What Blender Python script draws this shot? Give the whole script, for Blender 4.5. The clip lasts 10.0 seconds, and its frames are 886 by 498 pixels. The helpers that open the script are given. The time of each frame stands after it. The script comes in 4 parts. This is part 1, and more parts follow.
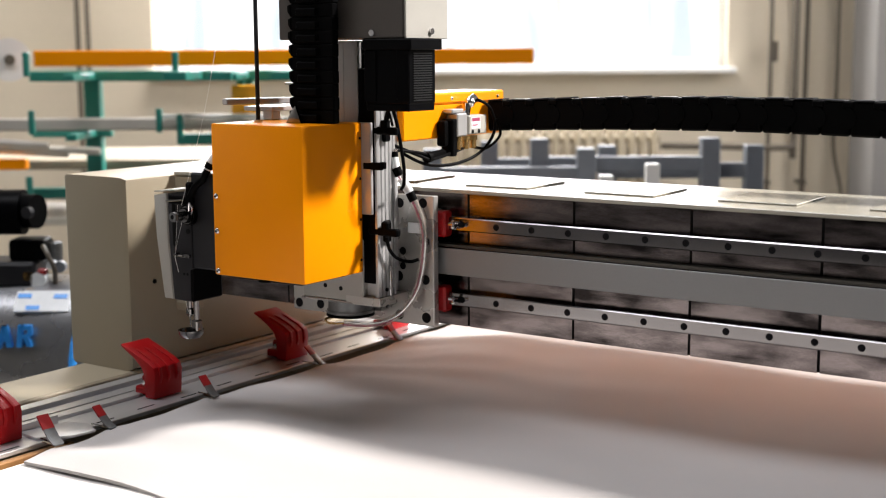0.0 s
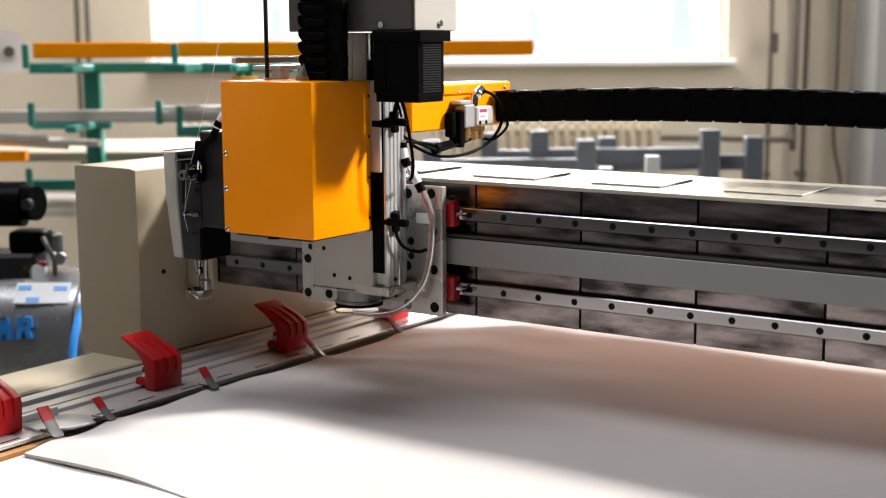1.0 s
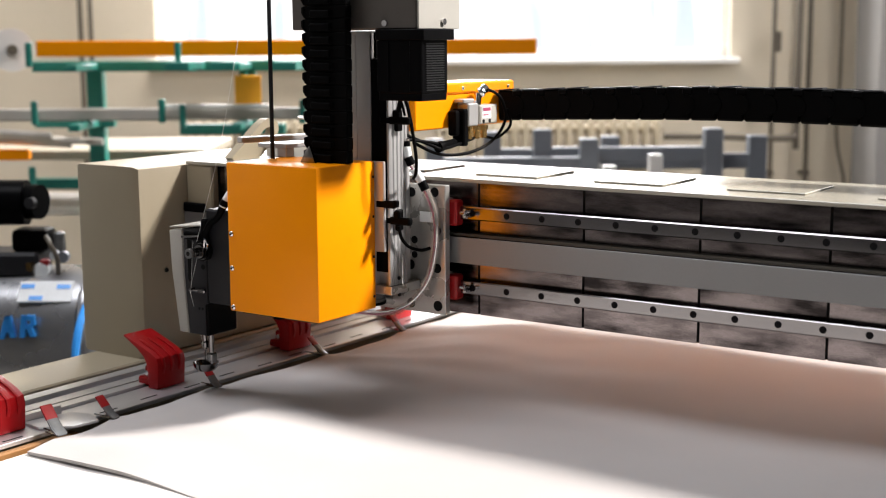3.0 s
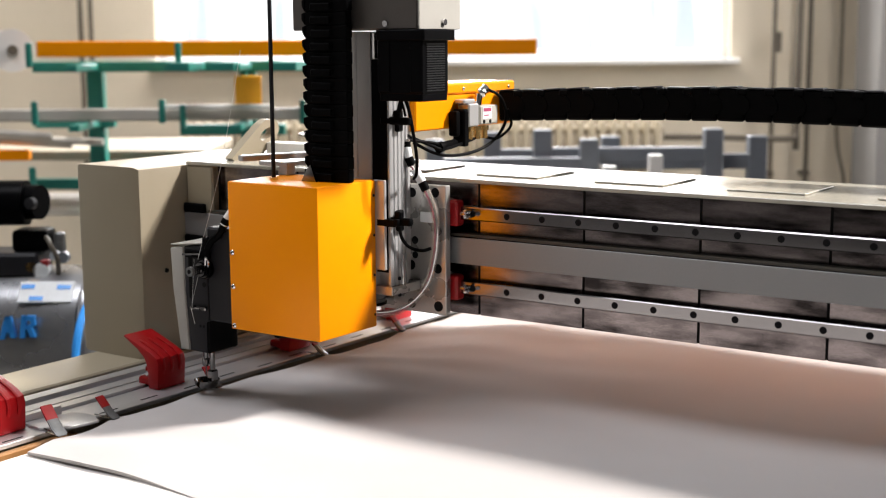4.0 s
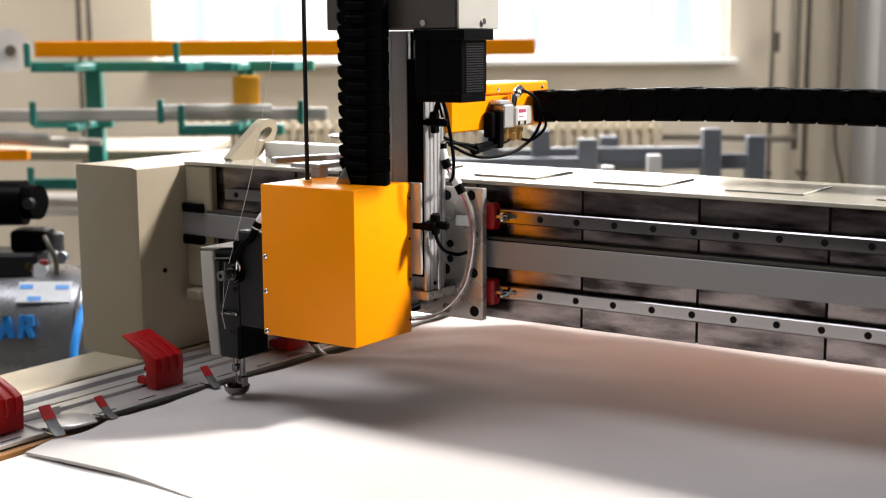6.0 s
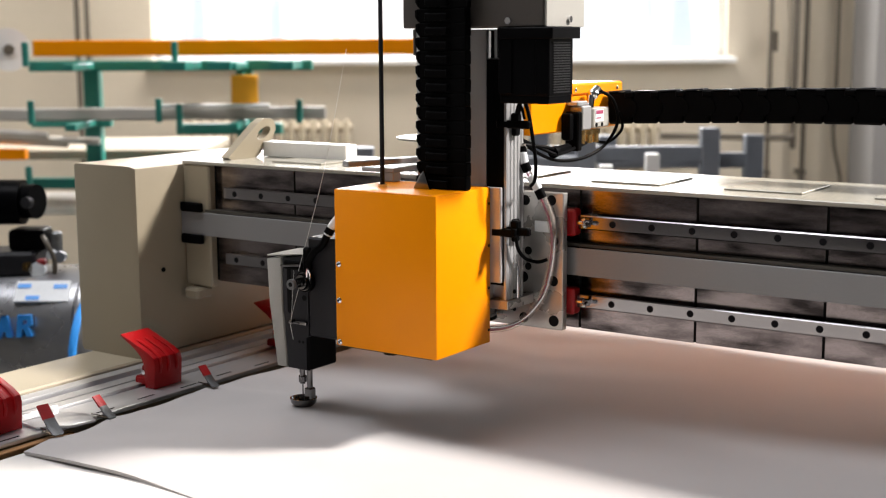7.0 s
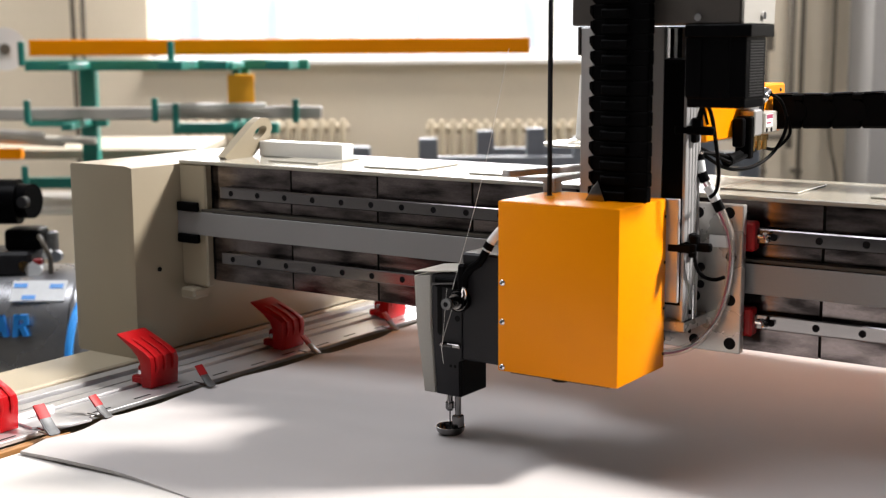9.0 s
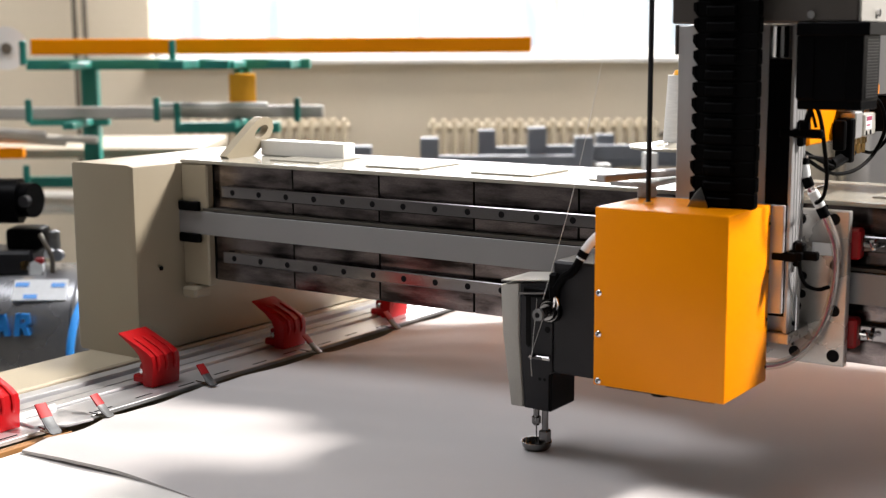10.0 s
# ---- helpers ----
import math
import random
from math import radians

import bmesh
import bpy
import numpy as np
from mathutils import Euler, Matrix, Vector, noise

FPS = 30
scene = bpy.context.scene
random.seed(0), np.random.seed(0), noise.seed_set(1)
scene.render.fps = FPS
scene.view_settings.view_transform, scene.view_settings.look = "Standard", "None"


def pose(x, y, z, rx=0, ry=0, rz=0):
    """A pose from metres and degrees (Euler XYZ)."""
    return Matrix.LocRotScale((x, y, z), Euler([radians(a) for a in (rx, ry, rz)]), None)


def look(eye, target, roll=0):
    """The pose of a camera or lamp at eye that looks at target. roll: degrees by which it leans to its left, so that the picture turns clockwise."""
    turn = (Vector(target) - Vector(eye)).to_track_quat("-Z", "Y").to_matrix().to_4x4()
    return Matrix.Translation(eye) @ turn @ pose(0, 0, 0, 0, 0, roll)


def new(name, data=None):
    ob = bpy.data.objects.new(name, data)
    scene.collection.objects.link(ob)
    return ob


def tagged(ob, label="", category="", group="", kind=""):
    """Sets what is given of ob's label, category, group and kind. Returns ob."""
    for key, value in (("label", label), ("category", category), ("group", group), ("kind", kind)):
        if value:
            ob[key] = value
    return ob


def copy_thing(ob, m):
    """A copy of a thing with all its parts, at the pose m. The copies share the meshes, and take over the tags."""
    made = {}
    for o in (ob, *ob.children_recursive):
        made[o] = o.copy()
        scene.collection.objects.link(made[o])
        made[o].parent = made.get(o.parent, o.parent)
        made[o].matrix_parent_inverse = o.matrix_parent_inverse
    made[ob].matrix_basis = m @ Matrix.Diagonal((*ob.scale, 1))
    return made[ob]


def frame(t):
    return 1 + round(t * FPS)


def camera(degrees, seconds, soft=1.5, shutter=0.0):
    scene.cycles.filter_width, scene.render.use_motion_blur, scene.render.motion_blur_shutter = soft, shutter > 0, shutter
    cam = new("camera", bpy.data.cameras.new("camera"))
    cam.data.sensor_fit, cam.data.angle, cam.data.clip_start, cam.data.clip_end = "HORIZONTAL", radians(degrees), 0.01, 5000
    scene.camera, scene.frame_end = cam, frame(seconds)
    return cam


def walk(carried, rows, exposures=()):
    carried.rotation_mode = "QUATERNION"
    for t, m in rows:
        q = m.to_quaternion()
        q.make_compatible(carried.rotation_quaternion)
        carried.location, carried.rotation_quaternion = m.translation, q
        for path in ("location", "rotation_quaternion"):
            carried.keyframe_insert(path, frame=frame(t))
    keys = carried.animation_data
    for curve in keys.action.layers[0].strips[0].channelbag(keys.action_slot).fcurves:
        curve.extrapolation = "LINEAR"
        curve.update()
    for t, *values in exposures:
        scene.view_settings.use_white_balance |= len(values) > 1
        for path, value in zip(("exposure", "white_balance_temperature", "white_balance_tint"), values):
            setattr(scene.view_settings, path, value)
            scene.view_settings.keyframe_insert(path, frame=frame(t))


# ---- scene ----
Z0 = 1.03                      # height of the lower guide rail over the floor
EYE = Vector((1.0858, -1.6551, 0.3698 + Z0))
YAW, PITCH, ROLL, F = -0.60309, 0.15463, -0.00545, 2344.88


def view(dx, dy):
    """The tripod head's pose: turned from the middle pose by small angles."""
    yaw, pitch = YAW - dx / F, PITCH - dy / F
    fwd = Vector((math.sin(yaw) * math.cos(pitch), math.cos(yaw) * math.cos(pitch), -math.sin(pitch)))
    right = Vector((math.cos(yaw), -math.sin(yaw), 0))
    up = right.cross(fwd)
    r = right * math.cos(ROLL) + up * math.sin(ROLL)
    u = up * math.cos(ROLL) - right * math.sin(ROLL)
    m = Matrix((r, u, -fwd)).transposed().to_4x4()
    m.translation = EYE
    return m


cam = camera(36.97, 10.0, soft=1.15)
cam.data.dof.use_dof = True
cam.data.dof.focus_distance = 1.95
cam.data.dof.aperture_fstop = 5.0
PAN = [(0, -4.5, 15.8), (0.25, -4.6, 11.5), (0.5, -4.7, 7.3), (0.75, -4.7, 3.6), (1, -4.7, 1.5), (1.5, -4.7, 0), (2, -3, -1.5),
       (2.5, -0.5, -1.5), (4, 0.8, -0.3), (4.5, 0, 0), (5, -0.5, 0.3), (5.5, -1, 0.3), (7, -5, -1.8), (7.5, -6.7, -1.8),
       (8, -10.3, -2.6), (8.5, -11.4, -2.8), (9, -11.3, -2.8), (9.5, -9.4, -3), (10, -8.7, -4.2)]
walk(cam, [(t, view(a, b)) for t, a, b in PAN], exposures=[(0, 1.14, 6550, 13), (10, 1.14, 6550, 13)])

# world, sun, daylight
SUN = Vector((0.9, 0.74, 1.0)).normalized()
world = bpy.data.worlds.new("sky")
scene.world = world
world.use_nodes = True
wn = world.node_tree.nodes
sky = wn.new("ShaderNodeTexSky")
sky.sky_type, sky.sun_disc = "NISHITA", False
sky.sun_elevation = math.asin(SUN.z)
sky.sun_rotation = math.atan2(SUN.x, SUN.y)
wn["Background"].inputs["Strength"].default_value = 0.12
world.node_tree.links.new(sky.outputs[0], wn["Background"].inputs["Color"])
sun = new("sun", bpy.data.lights.new("sun", "SUN"))
sun.data.energy, sun.data.angle, sun.data.color = 4.15, radians(7.5), (1.0, 0.96, 0.9)
sun.matrix_world = look(SUN * 20, (0, 0, 0))
ROOM = pose(EYE.x, EYE.y, 0, 0, 0, -math.degrees(YAW))   # the hall's axes: across, away, up
north = new("window_daylight", bpy.data.lights.new("window_daylight", "AREA"))
north.data.shape, north.data.size, north.data.size_y, north.data.energy, north.data.color = "RECTANGLE", 3.3, 1.3, 120, (0.97, 0.99, 1.0)
north.matrix_world = ROOM @ look((-0.02, 8.19, Z0 + 1.6), (-0.02, 2.0, 0.9))
# added fill lamp by the ceiling, brightening the north wall
far = new("far_wall_fill_lamp", bpy.data.lights.new("far_wall_fill_lamp", "AREA"))
far.data.shape, far.data.size, far.data.size_y, far.data.energy, far.data.color = "RECTANGLE", 3.0, 1.0, 195, (1.0, 0.97, 0.92)
far.matrix_world = ROOM @ look((-0.5, 6.7, 5.02), (-1.4, 8.2, 1.2))
# added fill lamp in an unseen side window, turned towards the north wall
side = new("side_fill_lamp", bpy.data.lights.new("side_fill_lamp", "AREA"))
side.data.shape, side.data.size, side.data.size_y, side.data.energy, side.data.color = "RECTANGLE", 2.6, 2.3, 46, (1.0, 0.97, 0.92)
side.matrix_world = ROOM @ look((4.25, 6.35, 2.37), (-0.5, 8.6, 1.9))
# added overhead fill lamp, lifting the shade on the fabric's left
near = new("near_overhead_fill_lamp", bpy.data.lights.new("near_overhead_fill_lamp", "AREA"))
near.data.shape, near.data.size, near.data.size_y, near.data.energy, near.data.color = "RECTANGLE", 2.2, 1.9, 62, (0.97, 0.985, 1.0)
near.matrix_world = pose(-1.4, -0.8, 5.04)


# ---- materials ----
def mat(name, col, rough=0.5, metal=0.0, var=0.12, scale=6.0, bump=0.03, grain=120.0, stretch=(1, 1, 1), coat=0.0, second=None,
        mix=0.5, rvar=0.1, spec=0.5):
    """A surface with two scales of variation: stains (scale) and grain."""
    m = bpy.data.materials.new(name)
    m.use_nodes = True
    n, k = m.node_tree.nodes, m.node_tree.links
    b = n["Principled BSDF"]
    b.inputs["Metallic"].default_value = metal
    b.inputs["Coat Weight"].default_value = coat
    b.inputs["Specular IOR Level"].default_value = spec
    co = n.new("ShaderNodeTexCoord")
    mp = n.new("ShaderNodeMapping")
    mp.inputs["Scale"].default_value = stretch
    k.new(co.outputs["Object"], mp.inputs["Vector"])
    big, fine = n.new("ShaderNodeTexNoise"), n.new("ShaderNodeTexNoise")
    big.inputs["Scale"].default_value, big.inputs["Detail"].default_value = scale, 5
    fine.inputs["Scale"].default_value, fine.inputs["Detail"].default_value = grain, 3
    info = n.new("ShaderNodeObjectInfo")
    off = n.new("ShaderNodeVectorMath")
    off.operation = "ADD"
    sc = n.new("ShaderNodeVectorMath")
    sc.operation = "SCALE"
    sc.inputs[0].default_value, off.inputs[1].default_value = (7.3, 3.1, 5.7), (0, 0, 0)
    k.new(info.outputs["Random"], sc.inputs["Scale"])
    k.new(mp.outputs[0], off.inputs[0])
    k.new(sc.outputs[0], off.inputs[1])
    for t in (big, fine):
        k.new(off.outputs[0], t.inputs["Vector"])
    ramp = n.new("ShaderNodeValToRGB")
    c2 = second or tuple(c * (1 - var) for c in col)
    c1 = tuple(min(1, c * (1 + var * 0.6)) for c in col)
    ramp.color_ramp.elements[0].position, ramp.color_ramp.elements[1].position = 0.5 - mix * 0.45, 0.5 + mix * 0.35
    ramp.color_ramp.elements[0].color, ramp.color_ramp.elements[1].color = (*c2, 1), (*c1, 1)
    k.new(big.outputs["Fac"], ramp.inputs["Fac"])
    mx = n.new("ShaderNodeMixRGB")
    mx.blend_type = "MULTIPLY"
    mx.inputs["Fac"].default_value = min(1, var * 1.5)
    k.new(ramp.outputs["Color"], mx.inputs[1])
    k.new(fine.outputs["Fac"], mx.inputs[2])
    gain = n.new("ShaderNodeMixRGB")
    gain.blend_type = "MULTIPLY"
    gain.inputs["Fac"].default_value = 1
    g = 1 + min(1, var * 1.5) * 0.5
    gain.inputs[2].default_value = (g, g, g, 1)
    k.new(mx.outputs[0], gain.inputs[1])
    k.new(gain.outputs[0], b.inputs["Base Color"])
    rr = n.new("ShaderNodeMapRange")
    rr.inputs["To Min"].default_value, rr.inputs["To Max"].default_value = max(0.02, rough - rvar), min(1, rough + rvar)
    k.new(big.outputs["Fac"], rr.inputs["Value"])
    k.new(rr.outputs[0], b.inputs["Roughness"])
    if bump:
        bp = n.new("ShaderNodeBump")
        bp.inputs["Strength"].default_value, bp.inputs["Distance"].default_value = bump, 0.002
        k.new(fine.outputs["Fac"], bp.inputs["Height"])
        k.new(bp.outputs[0], b.inputs["Normal"])
    return m


def glow(name, col, power):
    m = bpy.data.materials.new(name)
    m.use_nodes = True
    n, k = m.node_tree.nodes, m.node_tree.links
    n.remove(n["Principled BSDF"])
    e = n.new("ShaderNodeEmission")
    co, mp, nz, rp = (n.new(x) for x in ("ShaderNodeTexCoord", "ShaderNodeMapping", "ShaderNodeTexNoise", "ShaderNodeValToRGB"))
    mp.inputs["Scale"].default_value = (2.5, 1, 0.25)
    nz.inputs["Scale"].default_value = 2.2
    rp.color_ramp.elements[0].position, rp.color_ramp.elements[1].position = 0.36, 0.5
    rp.color_ramp.elements[0].color, rp.color_ramp.elements[1].color = (0.42, 0.5, 0.55, 1), (*col, 1)
    k.new(co.outputs["Object"], mp.inputs[0])
    k.new(mp.outputs[0], nz.inputs["Vector"])
    k.new(nz.outputs["Fac"], rp.inputs[0])
    k.new(rp.outputs[0], e.inputs["Color"])
    e.inputs["Strength"].default_value = power
    k.new(e.outputs[0], n["Material Output"].inputs["Surface"])
    return m


def clear(name, col=(1, 1, 1), rough=0.05, alpha=0.25):
    """Thin clear plastic or glass."""
    m = bpy.data.materials.new(name)
    m.use_nodes = True
    b = m.node_tree.nodes["Principled BSDF"]
    b.inputs["Base Color"].default_value = (*col, 1)
    b.inputs["Roughness"].default_value = rough
    b.inputs["Alpha"].default_value = alpha
    return m


ORANGE = mat("orange_paint", (0.86, 0.27, 0.0), 0.36, var=0.05, scale=5, bump=0.05, grain=900, rvar=0.05, spec=0.14)
CREAM = mat("cream_paint", (0.32, 0.276, 0.198), 0.4, var=0.07, scale=4, bump=0.04, grain=500)
CREAM_TOP = mat("cream_plate", (0.38, 0.36, 0.3), 0.13, var=0.06, scale=4, bump=0.03, grain=500)
STEEL = mat("ground_steel", (0.20, 0.172, 0.172), 0.15, metal=0.95, var=0.4, scale=11, bump=0.05, grain=260, stretch=(1, 1, 4),
            second=(0.025, 0.021, 0.021), mix=0.35, rvar=0.1)
RAIL = mat("rail_steel", (0.21, 0.2, 0.205), 0.14, metal=1, var=0.1, scale=10, bump=0.02, grain=300, stretch=(0.2, 1, 4))
ALU = mat("anodised_aluminium", (0.46, 0.46, 0.465), 0.36, metal=0.45, var=0.08, scale=8, bump=0.02, grain=400, stretch=(3, 3, 0.2))
ALU_BED = mat("bed_aluminium", (0.6, 0.6, 0.61), 0.33, metal=0.75, var=0.1, scale=9, bump=0.02, grain=300, stretch=(3, 0.2, 3))
PLATE = mat("milled_plate", (0.46, 0.45, 0.43), 0.28, metal=0.6, var=0.08, scale=18, bump=0.03, grain=300)
BELT = mat("grey_strip", (0.25, 0.25, 0.255), 0.5, metal=0.25, var=0.05, scale=5, bump=0.02, grain=400)
DARKBELT = mat("belt_edge", (0.05, 0.045, 0.035), 0.6, var=0.2, scale=20)
BLACK = mat("black_plastic", (0.002, 0.002, 0.0023), 0.5, var=0.2, scale=20, bump=0.08, grain=500, spec=0.03)
MOTORBLACK = mat("black_enamel", (0.0025, 0.0025, 0.003), 0.35, var=0.15, scale=12, bump=0.04, grain=600, spec=0.035)
FINGREY = mat("dark_grey_casting", (0.014, 0.014, 0.016), 0.4, var=0.12, scale=12, bump=0.04, grain=600, spec=0.3)
GREYBLACK = mat("charcoal_paint", (0.017, 0.017, 0.02), 0.45, var=0.12, scale=10, bump=0.08, grain=700, spec=0.2)
TAUPE = mat("taupe_sheet_metal", (0.075, 0.066, 0.06), 0.45, metal=0.2, var=0.1, scale=6, bump=0.04, grain=500)
LIGHTGREY = mat("light_grey_paint", (0.38, 0.37, 0.34), 0.4, var=0.08, scale=8, bump=0.05, grain=600)
HOLE = mat("hole_dark", (0.004, 0.004, 0.005), 0.6, var=0.2, scale=60, spec=0.1)
SLOT = mat("dark_gap", (0.006, 0.006, 0.006), 0.9, var=0.2, scale=20, spec=0.1)
# channel floor darkened: the gap's shade is put into its colour
GAPSHADE = mat("gap_channel_shade", (0.035, 0.022, 0.012), 0.7, var=0.25, scale=20)
EDGEBOARD = mat("brown_board", (0.27, 0.125, 0.035), 0.6, var=0.25, scale=14, stretch=(8, 1, 8))
# orange for added reflectors that give the fabric its warm glow
BOUNCE = mat("warm_bounce", (0.9, 0.37, 0.06), 0.6, var=0.12, scale=8)
CHROME = mat("chrome", (0.72, 0.72, 0.74), 0.14, metal=1, var=0.05, scale=30, bump=0)
GALV = mat("dull_zinc_steel", (0.18, 0.186, 0.19), 0.4, metal=0.7, var=0.15, scale=60, bump=0)
POLISHED = mat("polished_steel", (0.2, 0.195, 0.195), 0.16, metal=1, var=0.15, scale=60, bump=0)
BRASS = mat("brass", (0.72, 0.46, 0.18), 0.25, metal=1, var=0.1, scale=40, bump=0)
RED = mat("red_plastic", (0.30, 0.002, 0.004), 0.35, var=0.12, scale=20, bump=0.05, grain=400, spec=0.2)
RUBBER_RED = mat("red_rubber", (0.30, 0.003, 0.005), 0.45, var=0.15, scale=40)
SEALRED = mat("dark_red_seal", (0.4, 0.003, 0.006), 0.4, var=0.15, scale=40)
FABRIC = mat("white_fabric", (0.42, 0.4, 0.393), 0.9, var=0.05, scale=5, bump=0.25, grain=700)
FABRIC_UNDER = mat("white_backing_fabric", (0.62, 0.6, 0.57), 0.9, var=0.04, scale=6, bump=0.25, grain=700)
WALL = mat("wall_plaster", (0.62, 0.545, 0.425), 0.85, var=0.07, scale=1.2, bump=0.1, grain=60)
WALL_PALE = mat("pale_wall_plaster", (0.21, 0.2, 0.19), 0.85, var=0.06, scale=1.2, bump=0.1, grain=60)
WALL_GREY = mat("grey_wall_paint", (0.34, 0.33, 0.31), 0.85, var=0.06, scale=1.2, bump=0.1, grain=60)
CEIL = mat("ceiling_paint", (0.3, 0.29, 0.28), 0.9, var=0.05, scale=1)
FLOOR = mat("floor_paint", (0.14, 0.133, 0.12), 0.45, var=0.2, scale=1.5, bump=0.05, grain=60)
WHITEPAINT = mat("white_window_paint", (0.8, 0.79, 0.76), 0.4, var=0.05, scale=5)
TEAL = mat("teal_paint", (0.012, 0.17, 0.135), 0.4, var=0.15, scale=10)
GREYTUBE = mat("grey_tube", (0.46, 0.43, 0.38), 0.45, var=0.12, scale=5)
PALETUBE = mat("pale_cardboard", (0.6, 0.56, 0.5), 0.7, var=0.1, scale=8)
DESKTOP = mat("beige_laminate", (0.30, 0.265, 0.205), 0.5, var=0.1, scale=8)
RAD = mat("radiator_enamel", (0.44, 0.37, 0.26), 0.45, var=0.1, scale=12)
FRAME_STEEL = mat("grey_painted_steel", (0.17, 0.185, 0.21), 0.45, var=0.12, scale=8)
PIPE = mat("wall_pipe", (0.1, 0.082, 0.06), 0.5, var=0.1, scale=6)
TANK = mat("silver_grey_tank", (0.36, 0.365, 0.38), 0.28, metal=0.75, var=0.1, scale=5)
BLUE = mat("blue_paint", (0.025, 0.3, 0.85), 0.4, var=0.1, scale=20)
LABELWHITE = mat("label_white", (0.75, 0.78, 0.8), 0.5, var=0.05, scale=30)
YELLOW = mat("yellow_card", (0.98, 0.46, 0.02), 0.5, var=0.05, scale=30)
THREAD = mat("white_thread", (0.8, 0.79, 0.76), 0.8, var=0.08, scale=40, bump=0.3, grain=900, stretch=(1, 1, 14))
LABELPINK = mat("label_print", (0.35, 0.05, 0.12), 0.5, var=0.2, scale=200)
TUBECLEAR = clear("clear_hose", (0.8, 0.7, 0.62), 0.15, 0.22)
GLASS = clear("window_glass", (1, 1, 1), 0.02, 0.06)
OUTSIDE = glow("overcast_sky", (1, 1, 1), 0.85)


# ---- mesh helpers ----
def box(bm, x0, x1, y0, y1, z0, z1, b=0.0, seg=1):
    c = bmesh.ops.create_cube(bm, size=1, matrix=Matrix.LocRotScale(((x0 + x1) / 2, (y0 + y1) / 2, (z0 + z1) / 2), None, (abs(x1 - x0), abs(y1 - y0), abs(z1 - z0))))
    if b:
        es = {e for v in c["verts"] for e in v.link_edges}
        bmesh.ops.bevel(bm, geom=list(es), offset=b, segments=seg, affect="EDGES", profile=0.5)
    return bm


def cyl(bm, a, b, r, n=18, r2=None):
    a, b = Vector(a), Vector(b)
    q = (b - a).to_track_quat("Z", "Y")
    bmesh.ops.create_cone(bm, cap_ends=True, segments=n, radius1=r, radius2=r if r2 is None else r2, depth=(b - a).length,
                          matrix=Matrix.Translation((a + b) / 2) @ q.to_matrix().to_4x4())
    return bm


def ball(bm, c, r, s=(1, 1, 1), n=14):
    bmesh.ops.create_uvsphere(bm, u_segments=n, v_segments=n // 2 + 2, radius=r, matrix=Matrix.LocRotScale(c, None, s))
    return bm


def prism(bm, pts, axis, a0, a1, b=0.0):
    """Extrudes a closed outline along an axis. The outline's two numbers are the two other axes in order."""
    def at(p, a):
        return {"x": (a, *p), "y": (p[0], a, p[1]), "z": (*p, a)}[axis]
    lo, hi = [bm.verts.new(at(p, a0)) for p in pts], [bm.verts.new(at(p, a1)) for p in pts]
    fs = [bm.faces.new(lo), bm.faces.new(hi[::-1])]
    for i in range(len(pts)):
        j = (i + 1) % len(pts)
        fs.append(bm.faces.new((lo[j], lo[i], hi[i], hi[j])))
    bmesh.ops.recalc_face_normals(bm, faces=fs)
    if b:
        es = {e for f in fs[:2] for e in f.edges}
        bmesh.ops.bevel(bm, geom=list(es), offset=b, segments=2, affect="EDGES", profile=0.5)
    return bm


def smooth_path(pts, per=6):
    pts = [Vector(p) for p in pts]
    out = []
    for i in range(len(pts) - 1):
        p0, p1, p2, p3 = pts[max(i - 1, 0)], pts[i], pts[i + 1], pts[min(i + 2, len(pts) - 1)]
        for s in range(per):
            t = s / per
            out.append(0.5 * (2 * p1 + (p2 - p0) * t + (2 * p0 - 5 * p1 + 4 * p2 - p3) * t * t + (3 * p1 - p0 - 3 * p2 + p3) * t ** 3))
    return out + [pts[-1]]


def sweep(bm, pts, r, n=8, per=6):
    path = smooth_path(pts, per)
    rings, side = [], None
    for i, p in enumerate(path):
        d = (path[min(i + 1, len(path) - 1)] - path[max(i - 1, 0)]).normalized()
        if side is None:
            side = d.orthogonal().normalized()
        side = (side - d * side.dot(d)).normalized()
        o = d.cross(side)
        rings.append([bm.verts.new(p + r * (side * math.cos(a) + o * math.sin(a))) for a in (2 * math.pi * k / n for k in range(n))])
    for u, v in zip(rings, rings[1:]):
        for k in range(n):
            bm.faces.new((u[k], u[(k + 1) % n], v[(k + 1) % n], v[k]))
    bm.faces.new(rings[0][::-1])
    bm.faces.new(rings[-1])
    bmesh.ops.recalc_face_normals(bm, faces=bm.faces[:])
    return bm


def mesh_of(name, bm, material):
    bm.normal_update()
    for e in bm.edges:
        e.smooth = len(e.link_faces) == 2 and e.calc_face_angle(4) < 0.6
    for f in bm.faces:
        f.smooth = True
    me = bpy.data.meshes.new(name)
    bm.to_mesh(me)
    bm.free()
    me.materials.append(material)
    return me


def part(name, bm, material, parent=None, label=""):
    """Links a bmesh as one mesh object under a thing or under a part."""
    ob = new(name, bm if isinstance(bm, bpy.types.Mesh) else mesh_of(name, bm, material))
    ob.parent = parent
    return tagged(ob, label)


def thing(name, label, category, group="", kind="", m=None):
    ob = tagged(new(name), label, category, group, kind)
    ob.empty_display_size = 0.05
    if m is not None:
        ob.matrix_world = m
    return ob


def B():
    return bmesh.new()


BENCH = pose(0, 0, Z0)                                   # the machine's own axes, at the lower rail

# ---- the hall ----
def hall_piece(name, boxes, material, label):
    bm = B()
    for b in boxes:
        box(bm, *b)
    ob = tagged(new(name, mesh_of(name, bm, material)), label, "building", kind="structure")
    ob.matrix_world = ROOM
    return ob


